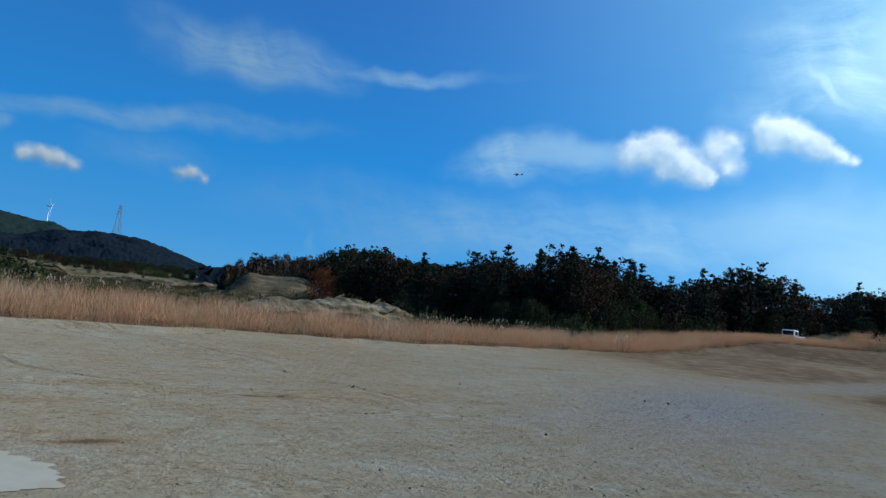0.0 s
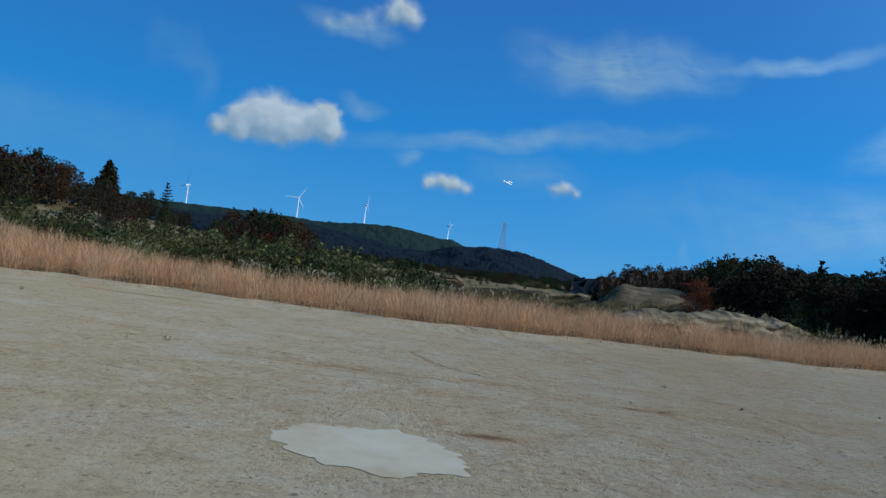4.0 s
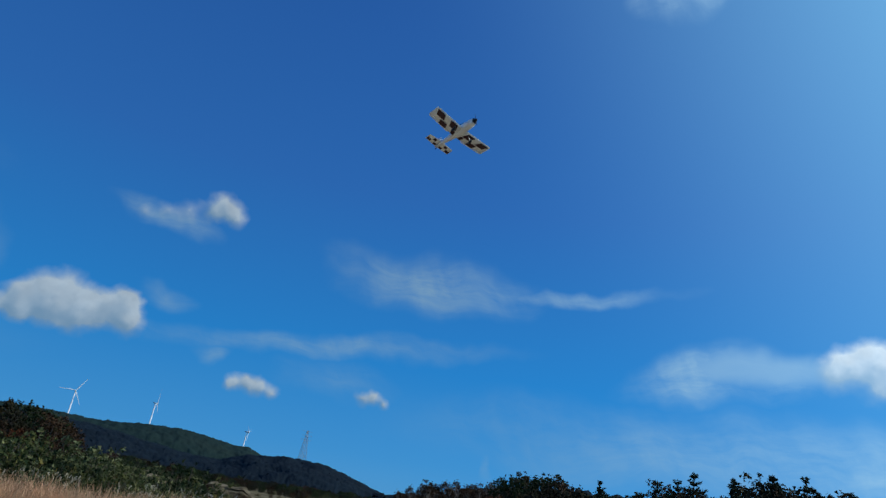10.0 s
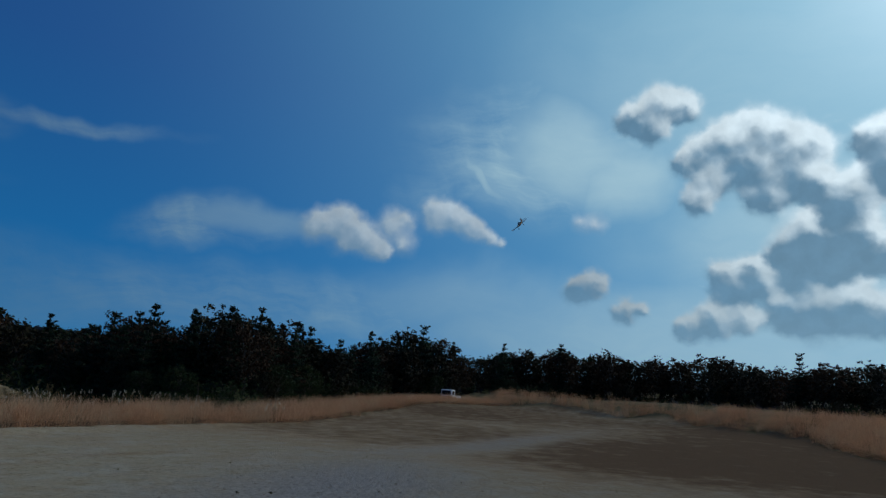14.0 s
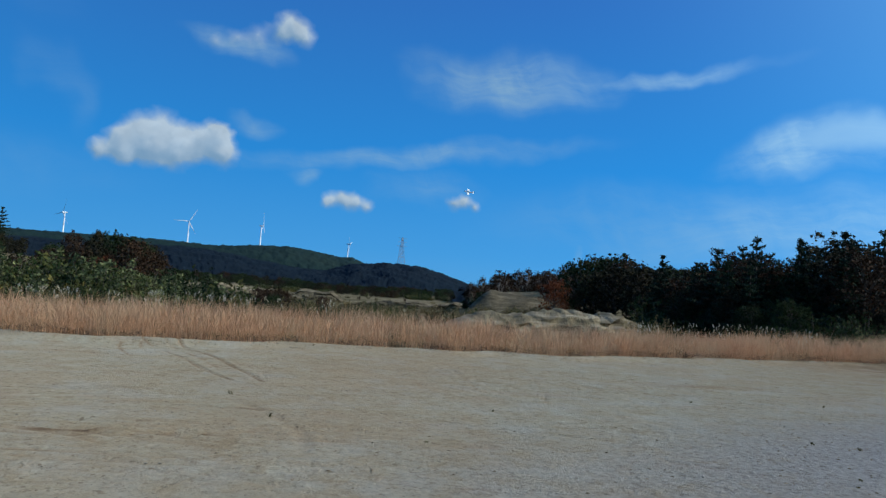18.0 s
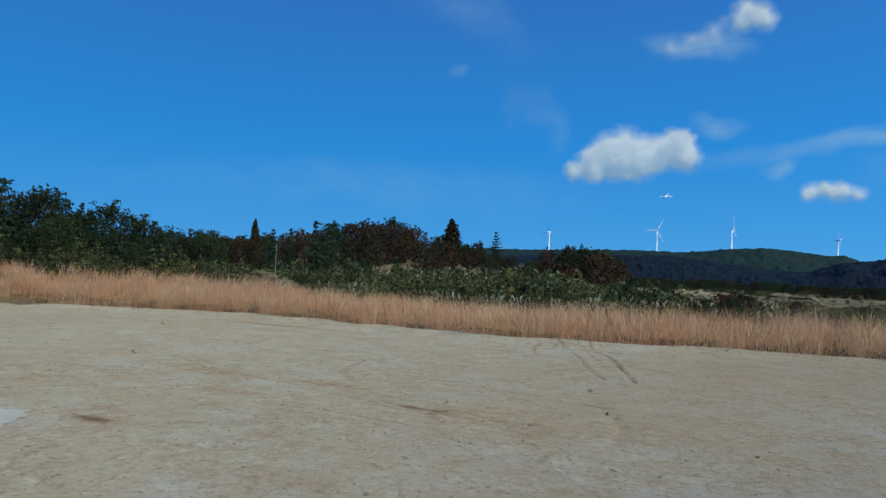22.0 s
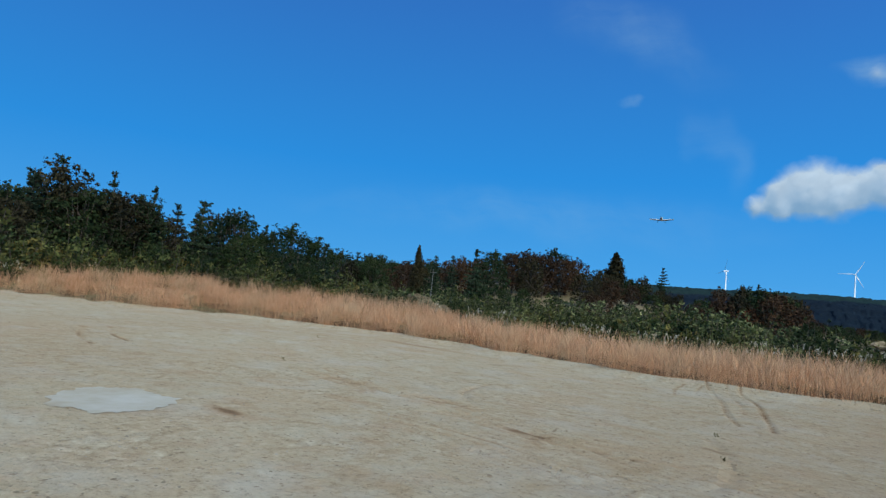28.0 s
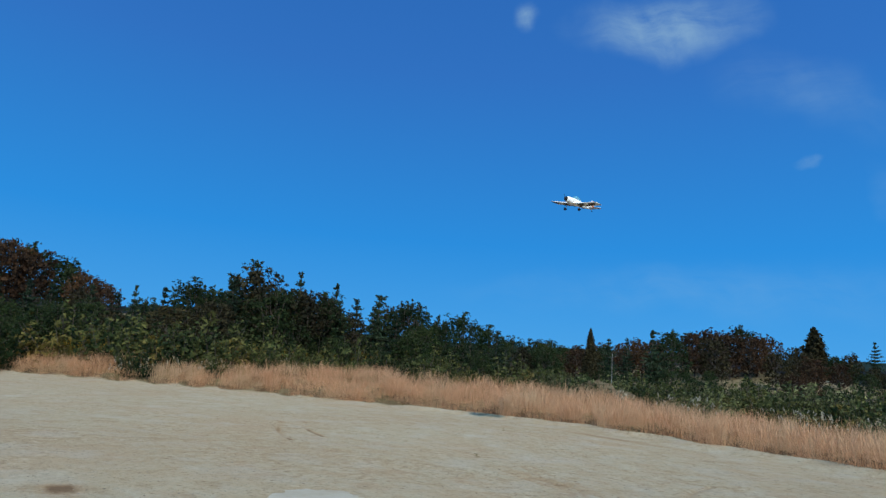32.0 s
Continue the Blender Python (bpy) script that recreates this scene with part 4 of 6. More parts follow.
KINDS = FAR_KINDS | {
    "cypress": [cypress_tree("cypress_tree", 1.0, 0.42, 61, 5200, 0.028, label="tall narrow dark cypress on the wooded knoll")],
    "sparse": [broad_tree("thin_autumn_tree", LEAF_BROWN, 1.0, 0.46, 71 + i, 1300, 0.028, 0.8, "thin half-bare grey-brown tree on the quarry mound", BARK_PALE, 14) for i in range(3)],
    "pale_bush": [bush("pale_leaved_bush", LEAF_PALE, 1.0, 1.3, 81 + i, 2600, 0.036, "tall bush with pale narrow leaves behind dry grass") for i in range(3)],
    "olive_bush": [bush("olive_bush", LEAF_OLIVE, 1.0, 1.4, 91 + i, 1500, 0.044, "olive-green bush at the edge of the field") for i in range(3)],
    "dark_bush": [bush("dark_bush", LEAF_GREEN, 1.0, 1.4, 101 + i, 1400, 0.048, "dense dark green bush under the trees") for i in range(2)],
    "dry_bush": [bush("dry_scrub_bush", SHRUB_DRY, 1.0, 1.6, 111 + i, 900, 0.048, "low dry scrub bush on quarry soil") for i in range(2)],
}
plants = np.random.default_rng(7)


def kind_of(weights, distance):
    """A tree kind by weight, ("dark", 3), ...; with finer leaves near by."""
    names, w = zip(*weights)
    name = names[int(plants.choice(len(names), p=np.array(w) / sum(w)))]
    return NEAR_KINDS[name] if distance < 68 and name in NEAR_KINDS else KINDS[name]


def wood(skyline, az0, az1, step, distance, mix, rows=((0.0, 1.0),), jitter=0.12, wide=1.0, eye=(3.5, 1.0)):
    """Rows of trees whose tops follow a skyline of (azimuth, elevation). Each row: extra distance, share of the height."""
    sa, se = np.array(sorted(skyline)).T
    for extra, share in rows:
        a = az0 + plants.uniform(0, step)
        while a < az1:
            d = distance(a) * plants.uniform(0.95, 1.08) + extra
            t = radians(a)
            x, y = eye[0] - math.sin(t) * d, eye[1] + math.cos(t) * d
            top = 1.6 + d * math.tan(radians(float(np.interp(a, sa, se)) * 1.04 + 0.15))
            h = max(0.8, (top - land(x, y)) * share * plants.uniform(1 - jitter, 1.0))
            stand(kind_of(mix, d), a, d, h, plants, eye, 0.05, wide * plants.uniform(0.85, 1.15))
            a += step * plants.uniform(0.6, 1.4)


RIGHT_SKY = [(-112, 6.6), (-104, 7.0), (-100, 6.7), (-96, 6.1), (-91, 5.5), (-86, 4.7), (-82, 4.6), (-79, 5.5), (-76, 4.9), (-74, 4.6), (-71, 5.3), (-66, 4.8), (-64, 5.0), (-62, 4.6), (-60, 4.6), (-58, 5.3), (-56, 6.2), (-54, 5.4), (-52, 5.3), (-50, 4.5), (-48, 4.9), (-46, 5.7), (-43, 6.3), (-40, 6.2), (-38, 5.7), (-36, 5.2), (-34, 5.4), (-32, 4.6), (-30, 3.9), (-27, 4.3), (-24, 4.2), (-22, 4.1), (-20.5, 3.4)]


def right_distance(a):
    return float(np.interp(a, [-112, -100, -90, -80, -70, -60, -50, -42, -32, -20], [75, 85, 100, 115, 118, 105, 80, 58, 62, 100]))


wood(RIGHT_SKY, -112, -21, 1.7, right_distance, [("dark", 3.2), ("green", 0.9), ("brown", 3.4)], ((0, 0.88), (7, 1.0)), 0.22, 1.15)
wood(RIGHT_SKY, -58, -28, 2.6, right_distance, [("pine", 1)], ((-2, 0.9), (3, 1.0)), 0.16, 1.1)
wood(RIGHT_SKY, -112, -58, 5.0, right_distance, [("pine", 1), ("brown", 2)], ((2, 0.98),), 0.12)
wood([(-112, 2.6), (-20, 2.0)], -112, -26, 1.5, lambda a: right_distance(a) - 5, [("dark", 2), ("green", 1), ("dark_bush", 2)], ((0, 1.0),), 0.35, 1.2)
# the knoll of autumn trees to the left of the ridge
KNOLL_SKY = [(14, 1.6), (16, 3.0), (18, 3.3), (20.5, 2.9), (22.5, 2.1), (24.5, 2.1), (27, 2.5), (29.3, 3.4), (31, 3.9), (34, 4.9), (36.6, 5.0), (39, 4.6), (41.6, 3.8), (44, 3.3), (47, 3.2), (52, 3.2)]
wood(KNOLL_SKY, 15, 50, 1.25, lambda a: 118.0 if a > 24 else 95.0, [("brown", 2.4), ("dark", 2.0), ("green", 3)], ((0, 0.9), (14, 1.0)), 0.2, eye=(7.7, 2.9))
wood([(13, 0.6), (30, 1.6), (50, 1.4)], 14, 52, 1.3, lambda a: 84.0, [("green", 3), ("brown", 1.3), ("dark_bush", 1)], ((0, 1.0),), 0.3, eye=(7.7, 2.9))
wood(KNOLL_SKY, 40, 46, 1.6, lambda a: 112.0, [("pine", 1)], ((0, 1.08),), 0.1, eye=(7.7, 2.9))
# the thicket on the left
LEFT_SKY = [(47, 3.0), (49, 3.2), (51, 3.7), (53, 4.2), (55, 4.9), (59, 5.1), (63, 5.9), (67, 6.2), (69, 7.1), (73, 7.3), (76, 7.8), (78, 6.4), (80, 5.5), (83, 5.0), (86, 4.8), (98, 4.6), (112, 4.5)]


def left_distance(a):
    return float(np.interp(a, [48, 60, 75, 90, 112], [58, 50, 46, 52, 60]))


wood(LEFT_SKY, 49, 112, 1.7, left_distance, [("pine", 4.0), ("green", 3.5), ("dark", 1.0)], ((0, 0.86), (5, 1.0)), 0.22, 1.1, eye=(7.7, 2.9))
wood([(48, 2.2), (75, 3.9), (112, 3.2)], 47, 112, 1.6, lambda a: left_distance(a) - 4.5, [("dark_bush", 2), ("green", 1.5), ("olive_bush", 3)], ((0, 1.0),), 0.35, 1.1, eye=(7.7, 2.9))
wood([(48, 1.2), (75, 2.0), (84, 1.8)], 50, 82, 1.7, lambda a: left_distance(a) - 5.8, [("olive_bush", 3), ("dark_bush", 1)], ((0, 1.0),), 0.35, 1.1, eye=(7.7, 2.9))
wood([(18, 0.9), (22, 1.8), (26, 2.0), (31, 1.5), (40, 1.3)], 18, 40, 1.3, lambda a: 38.0, [("pale_bush", 3), ("olive_bush", 3), ("dark_bush", 1)], ((0, 1.12),), 0.45, 1.15, eye=(7.7, 2.9))
wood([(83, 4.6), (86, 5.7), (89, 7.0), (92, 7.8), (112, 8.0)], 84, 112, 1.6, lambda a: 125.0, [("brown", 3), ("green", 2)], ((0, 0.95), (16, 1.0)), 0.14, eye=(7.7, 2.9))
wood(LEFT_SKY, 58, 112, 4.4, left_distance, [("pine", 1)], ((2, 1.06),), 0.14, 0.8, eye=(7.7, 2.9))
# bushes behind the dry grass
wood([(8, -0.3), (14, 0.8), (22, 1.3), (30, 1.0), (42, 0.9), (50, 1.4)], 12, 50, 1.0, lambda a: float(np.interp(a, [8, 25, 50], [33, 33, 41])), [("pale_bush", 3), ("olive_bush", 3.5), ("dark_bush", 1.8)], ((0, 0.9), (5, 1.2)), 0.5, 1.1, eye=(7.7, 2.9))
wood([(-100, 1.4), (-60, 0.9), (-30, -0.2)], -64, -32, 1.4, lambda a: right_distance(a) - 14, [("olive_bush", 2), ("dark_bush", 3), ("pale_bush", 1)], ((0, 1.0),), 0.4)
wood([(-112, 2.2), (-80, 1.6), (-64, 1.0)], -112, -64, 1.8, lambda a: right_distance(a) - 12, [("olive_bush", 2), ("dark_bush", 2), ("dry_bush", 1)], ((0, 1.0),), 0.4)
# the quarry: a belt of green trees below the hills, scrub on its benches, thin trees on the mound
wood([(-13, 0.55), (-8, 0.5), (0, 0.45), (8, 0.6), (15, 0.9)], -13, 15, 0.45, lambda a: 330.0, [("green", 3), ("dark", 3), ("brown", 1)], ((0, 0.85), (50, 1.0)), 0.35, 1.5)
wood([(-13, 0.1), (-6, 0.15), (0, 0.05), (5, 0.1), (14, 0.3)], -13, 14, 0.62, lambda a: 185.0, [("green", 4), ("dark", 1), ("brown", 1.5), ("olive_bush", 2)], ((0, 1.0), (14, 1.0)), 0.4, 1.4)
wood([(4, -0.3), (6.4, -0.1), (8, -0.3)], 4.2, 7.4, 0.45, lambda a: 92.0, [("brown", 3), ("dark_bush", 1)], ((0, 1.0),), 0.25, 1.3, eye=(6.8, 2.5))
wood([(-14, -0.9), (12, -0.6)], -12, 12, 1.1, lambda a: 70.0, [("dry_bush", 3), ("olive_bush", 1), ("dark_bush", 1)], ((0, 1.0), (12, 1.0), (28, 1.0)), 0.6)
wood([(2, -0.2), (7, 0.3), (12, 0.6)], 3, 12, 1.0, lambda a: 74.0, [("dark_bush", 2), ("green", 1)], ((0, 1.0),), 0.4)
wood([(-22, 3.5), (-18.5, 3.6), (-16.5, 3.4), (-13.4, 2.3), (-12, 1.4)], -21.5, -12.3, 0.42, lambda a: 110.0, [("sparse", 5), ("brown", 1)], ((0, 0.9), (4, 0.7), (-3, 0.5)), 0.34, 1.0)
wood([(-22, 1.6), (-12, 1.0)], -21.5, -12.0, 0.6, lambda a: 106.0, [("brown", 1), ("dark_bush", 1)], ((0, 1.0),), 0.4)
wood([(-31, -0.5), (-14, -0.8)], -31, -13, 0.9, lambda a: 62.0, [("olive_bush", 1), ("dark_bush", 1), ("dry_bush", 3)], ((0, 1.0), (12, 1.0), (24, 1.0)), 0.6)
wood([(-31, -0.9), (-14, -1.2)], -30, -18, 4.5, lambda a: 45.5, [("olive_bush", 1), ("pale_bush", 1)], ((0, 1.0),), 0.4)
BARE = [bare_tree("bare_tree", 1.0, 121 + i, "bare pale-stemmed tree on the quarry mound") for i in range(3)]
for az_, el_ in ((-14.9, 2.6), (-15.8, 2.9), (-16.3, 3.0), (-16.9, 3.3), (-17.4, 3.6), (-17.9, 3.7), (-18.4, 3.6), (-18.9, 3.4)):
    x_, y_ = 3.5 - math.sin(radians(az_)) * 108, 1.0 + math.cos(radians(az_)) * 108
    stand(BARE, az_, 108, 1.6 + 108 * math.tan(radians(el_)) - land(x_, y_), plants, wide=0.8)
for az_, d_, el_ in ((-30.8, 64, 3.9), (-32.3, 62, 5.0), (-34.9, 60, 6.0), (-37.9, 59, 5.9), (-40.6, 60, 6.5), (-42.8, 62, 6.5), (-46.0, 68, 5.7), (-56.4, 95, 6.3), (-63.2, 104, 5.2), (-67.9, 112, 5.5), (-85.6, 104, 5.5), (-97.0, 88, 6.3)):
    x_, y_ = 3.5 - math.sin(radians(az_)) * d_, 1.0 + math.cos(radians(az_)) * d_
    stand(NEAR_KINDS["pine"], az_, d_, 1.6 + d_ * math.tan(radians(el_ + 0.1)) - land(x_, y_), plants, wide=1.05)
stand(NEAR_KINDS["red"], -19.6, 83, 5.2, plants, wide=0.9)
stand(KINDS["red"], 16.2, 93, 4.4, plants)
stand(KINDS["red"], 14.9, 96, 3.0, plants)
stand(KINDS["dark"], -22.8, 132, 10.5, plants)
# scrub on and before the quarry's benches
wood([(-12, -0.75), (0, -0.7), (14, -0.5)], -12, 13, 1.0, lambda a: 104.0, [("dry_bush", 4), ("brown", 1), ("olive_bush", 1)], ((0, 1.0), (14, 1.0), (48, 1.0)), 0.5, 1.3)
wood([(-22, 0.2), (-12, -0.6)], -21, -12, 0.55, lambda a: 90.0, [("dry_bush", 5), ("olive_bush", 1)], ((0, 1.0), (4, 1.0)), 0.75, 1.2)
wood([(-31, -0.3), (-13, -0.6)], -30, -13, 1.0, lambda a: 58.0, [("dry_bush", 3), ("olive_bush", 1), ("dark_bush", 1)], ((0, 1.0),), 0.6, 1.0)
stand(KINDS["cypress"], 27.65, 160, 12.6, plants, wide=1.5)
stand(KINDS["cypress"], 43.1, 89, 7.6, plants, wide=0.75)
stand(KINDS["pine"], 23.6, 139, 7.6, plants)
stand(KINDS["dark"], 25.0, 130, 5.6, plants)
for some in (*KINDS.values(), *NEAR_KINDS.values(), BARE):
    for first in some:
        for o in (*first.children_recursive, first):
            bpy.data.objects.remove(o)


# ---------------------------------------------------------------- dry grass along the field's edge
def grass(name, tufts, blades, seed, depth, low, high, width, mat, label, spread=0.13):
    """Tufts of arching blades along the field's edge."""
    rng = np.random.default_rng(seed)
    xs, ys = [], []
    while len(xs) < tufts:
        x, y = rng.uniform(-60, 92, 4000), rng.uniform(-25, 62, 4000)
        out = -field_edge(x, y)
        keep = (out > -0.15) & (out < depth * (0.85 + 0.3 * wave(x, y, 0.3, 9))) & (rng.random(4000) < np.clip(1.1 - 0.5 * out / depth, 0.1, 1) * (0.22 + 0.78 * np.clip(0.45 + 2.0 * wave(x, y, 1.9, 8), 0, 1)))
        xs.extend(x[keep])
        ys.extend(y[keep])
    tx, ty = np.array(xs[:tufts]), np.array(ys[:tufts])
    tall = rng.uniform(low, high, tufts) * (0.9 + 0.25 * wave(tx, ty, 0.5, 12)) * np.clip(0.6 + (0.3 - field_edge(tx, ty)) * 0.45, 0.35, 1)
    sway = rng.normal(0, 0.10, (tufts, 2))
    k = np.repeat(np.arange(tufts), blades)
    count = len(k)
    off = rng.normal(0, 0.16, (count, 2))
    x, y = tx[k] + off[:, 0], ty[k] + off[:, 1]
    z = land(x, y)
    h = tall[k] * (0.58 + 0.42 * rng.random(count))
    lean = (off * 0.55 + sway[k] + rng.normal(0, spread, (count, 2))) * h[:, None]
    t = rng.uniform(0, 2 * math.pi, count)
    side = np.stack([np.cos(t), np.sin(t), np.zeros(count)], -1) * (width * rng.uniform(0.6, 1.4, count))[:, None] / 2
    foot = np.stack([x, y, z - 0.03], -1)
    mid = foot + np.stack([lean[:, 0] * 0.35, lean[:, 1] * 0.35, h * 0.6], -1)
    tip = foot + np.stack([lean[:, 0], lean[:, 1], h], -1)
    upper = np.stack([mid - side, mid + side, tip], 1)
    halves = np.concatenate([np.stack([foot - side * 0.6, foot + side * 0.6, mid + side], 1), upper])
    me = quads_mesh(name, halves, mat)
    return tagged(new(name, me), label, "grass", kind="stuff")


grass("dry_grass", 7000, 36, 1, 7.5, 0.72, 1.50, 0.012, STRAW, "tall reddish dry grass in a dense strip along the field", 0.19)
grass("grass_undergrowth", 3800, 14, 4, 2.2, 0.12, 0.42, 0.016, UNDERGROWTH, "short brown undergrowth at the foot of the dry grass", 0.5)
grass("low_grass", 900, 16, 2, 16.0, 0.25, 0.6, 0.020, SHRUB_DRY, "short yellowish grass and weeds behind the tall strip")


def plumes(name, spots, mat, label, seed, low, high, wide):
    """Tufts of stalks with soft heads: one plant a spot."""
    rng = np.random.default_rng(seed)
    for az_, d in spots:
        t = radians(az_)
        x, y = 3.5 - math.sin(t) * d, 1.0 + math.cos(t) * d
        tuft = new(name)
        tuft.location = (x, y, land(x, y))
        stalks, heads, sizes = [], [], []
        for _ in range(int(rng.integers(6, 12))):
            top = Vector((rng.normal(0, 0.28), rng.normal(0, 0.28), rng.uniform(low, high)))
            stalks.append(((top.x * 0.2, top.y * 0.2, -0.05), top, 0.006, 0.003))
            tilt = Vector((rng.normal(0, 0.5), rng.normal(0, 0.5), 1.0)).normalized()
            for f in (-0.06, 0.0, 0.06):
                heads.append(tuple(top + tilt * f))
                sizes.append(wide)
        part("stalk_tuft", tubes("stalk_tuft", stalks, SHRUB_DRY, 4), tuft)
        tagged(part("flower_plume", quads_mesh("flower_plume", leaves(rng, heads, sizes, 7 * len(heads), 0.024, 1.4, 2.6, 0.1), mat), tuft), kind="stuff")
        tagged(tuft, label, "plant")


spots = np.random.default_rng(17)
plumes("silver_grass", [(float(a), float(spots.uniform(36, 41))) for a in spots.uniform(66, 82, 12)] + [(float(a), float(spots.uniform(30, 34))) for a in spots.uniform(-4, 36, 34)], PLUME, "silver grass with pale feathery plumes by the bushes", 5, 0.6, 1.2, 0.018)
plumes("silver_grass", [(float(a), float(spots.uniform(34, 46))) for a in spots.uniform(-48, -26, 18)] + [(float(a), right_distance(a) - 17) for a in spots.uniform(-110, -70, 40)], PLUME, "silver grass with pale feathery plumes at the wood's edge", 6, 0.7, 1.3, 0.020)
plumes("goldenrod", [(float(a), left_distance(a) - float(spots.uniform(6.5, 9))) for a in spots.uniform(58, 92, 34)], YELLOW, "goldenrod in yellow bloom before the thicket", 7, 1.2, 1.9, 0.12)


# ---------------------------------------------------------------- puddle, mast, boulders, ledges, white truck
def blob_mesh(name, mat, radius, seed, rough=0.35, flat=0.7, rings=9, sides=14):
    rng = np.random.default_rng(seed)
    k = rng.uniform(0, 6.28, 6)
    verts, faces = [], []
    for j in range(rings + 1):
        p = math.pi * j / rings
        for i in range(sides):
            t = 2 * math.pi * i / sides
            d = Vector((math.sin(p) * math.cos(t), math.sin(p) * math.sin(t), math.cos(p)))
            r = radius * (1 + rough * noise.noise(d * 1.6 + Vector(k[:3])) + 0.5 * rough * noise.noise(d * 4 + Vector(k[3:])))
            verts.append((d.x * r, d.y * r, d.z * r * flat))
    for j in range(rings):
        for i in range(sides):
            a, b = j * sides + i, j * sides + (i + 1) % sides
            faces.append((a, a + sides, b + sides, b))
    return mesh_of(name, verts, faces, mat)


def boulder(x, y, r, seed, flat=0.7):
    ob = new("boulder", blob_mesh("boulder", ROCK, r, seed, flat=flat))
    ob.location = (x, y, land(x, y) + r * flat * 0.35)
    return tagged(ob, "pale grey boulder half hidden in the dry grass", "rock")


boulder(-21.2, 31.0, 1.25, 3)
boulder(-19.9, 31.4, 0.9, 4)
boulder(-24.0, 62.0, 1.1, 5, 1.0)


def ledge(x0, y0, x1, y1, height, thick, seed, label, mat=ROCK, broken=1.0):
    """A quarried bench: a broken, undercut rock face with a rubbly top."""
    a, b = Vector((x0, y0, 0)), Vector((x1, y1, 0))
    n = int((b - a).length / 0.22)
    out = (b - a).normalized().cross(Vector((0, 0, 1)))
    shape = ((0.3, -0.5), (0.15, 0.1), (0.0, 0.3), (-0.1, 0.5), (-0.35, 0.66), (-0.4, 0.82), (-0.8, 0.95), (-1.6, 1.02), (-thick * 0.5, 1.06), (-thick * 0.8, 0.7), (-thick - 1, -0.5))
    verts, faces = [], []
    for i in range(n + 1):
        f = i / n
        p = a.lerp(b, f)
        taper = min(1.0, 4 * f + 0.1, 4 * (1 - f) + 0.1)
        u = f * (b - a).length
        h = height * taper * (0.85 + broken * (0.40 * noise.noise((u * 0.25, seed, 0)) + 0.20 * noise.noise((u * 0.9, seed, 5))))
        g = land(p.x, p.y)
        for k, (s, z) in enumerate(shape):
            q = p + out * (s + broken * 0.9 * noise.noise((u * 0.3, k * 0.4, seed)) + 0.35 * noise.noise((u * 1.1, k * 0.9, seed + 3)))
            verts.append((q.x, q.y, g + (h * z if z > 0 else z) + 0.16 * noise.noise((u * 1.6, k * 1.3, seed + 9)) + 0.10 * noise.noise((u * 4.0, k * 3.0, seed))))
    m = len(shape)
    for i in range(n):
        for j in range(m - 1):
            k = i * m + j
            faces.append((k, k + m, k + m + 1, k + 1))
    return tagged(new("rock_ledge", mesh_of("rock_ledge", verts, faces, mat)), label, "rock ledge")


ledge(13.5, 49.0, 32.0, 51.5, 2.1, 6.0, 1, "pale grey quarry ledge with a cracked face", ROCK_PALE, 0.8)
ledge(-16.0, 112.0, -5.5, 110.0, 2.5, 7.0, 2, "tan broken rock bench in the old quarry", ROCK_PALE, 0.7)
ledge(-4.0, 138.0, 7.0, 136.0, 2.2, 8.0, 3, "tan rock outcrop on the quarry bench", ROCK, 0.4)
ledge(7.0, 132.0, 32.0, 120.0, 1.3, 9.0, 4, "low eroded earth bench with scrub on top")


def mound():
    """A cut bank of bare earth, steep at its ends, with a flat top."""
    m, n, b = material("bare_earth")
    f = n.noise(n.vec("MULTIPLY", coordinates(n), (0.5, 0.5, 1.6)), 0.8, 7.0, 0.7)
    n.put(b.inputs["Base Color"], n.ramp(f, (0.34, (0.040, 0.034, 0.020)), (0.50, (0.105, 0.082, 0.050)), (0.72, (0.22, 0.175, 0.115))))
    b.inputs["Roughness"].default_value, b.inputs["Specular IOR Level"].default_value = 0.95, 0.05
    relief(n, b, f, 0.8, 0.3)
    verts, faces = [], []
    cols, rows = 40, 9
    for j in range(rows + 1):
        g = j / rows
        for i in range(cols + 1):
            f = 2 * i / cols - 1
            a = radians(-16.6 + 5.2 * f)
            d = 92 + 10 * g
            rise = min(1.0, 2.2 * (1 - abs(f)), 1.8 * g)
            h = (2.3 + 0.5 * f) * max(0.0, rise) + (0.9 * noise.noise((i * 0.09, j * 0.3, 7)) + 0.45 * noise.noise((i * 0.16, j * 0.4, 1)) + 0.12 * noise.noise((i * 0.6, j * 0.9, 4))) * (g > 0) * (rise > 0.2)
            x, y = 4.0 - math.sin(a) * d, 1.0 + math.cos(a) * d
            verts.append((x, y, land(x, y) - 0.2 + h))
    for j in range(rows):
        for i in range(cols):
            k = j * (cols + 1) + i
            faces.append((k, k + 1, k + cols + 2, k + cols + 1))
    tagged(new("earth_mound", mesh_of("earth_mound", verts, faces, m, True)), "bare tan earth mound with cut sloping ends", "mound", kind="structure")


mound()


def mast():
    m = new("mast")
    x, y = -22.5, 33.6
    m.location = (x, y, land(x, y))
    h = 2.9
    part("pole", tubes("pole", [((0, 0, -0.2), (0.05, 0, h), 0.015, 0.010)], METAL_DARK), m)
    part("cross_arm", tubes("cross_arm", [((-0.25, 0, h - 0.25), (0.35, 0, h - 0.22), 0.007, 0.007)], METAL_DARK), m)
    return tagged(m, "thin grey metal pole standing among the bushes", "pole")


METAL_DARK = plain("weathered_metal", (0.20, 0.20, 0.19), 0.6, 0.2)
METAL_GREY = plain("grey_metal", (0.20, 0.21, 0.22), 0.5, 0.3)
mast()


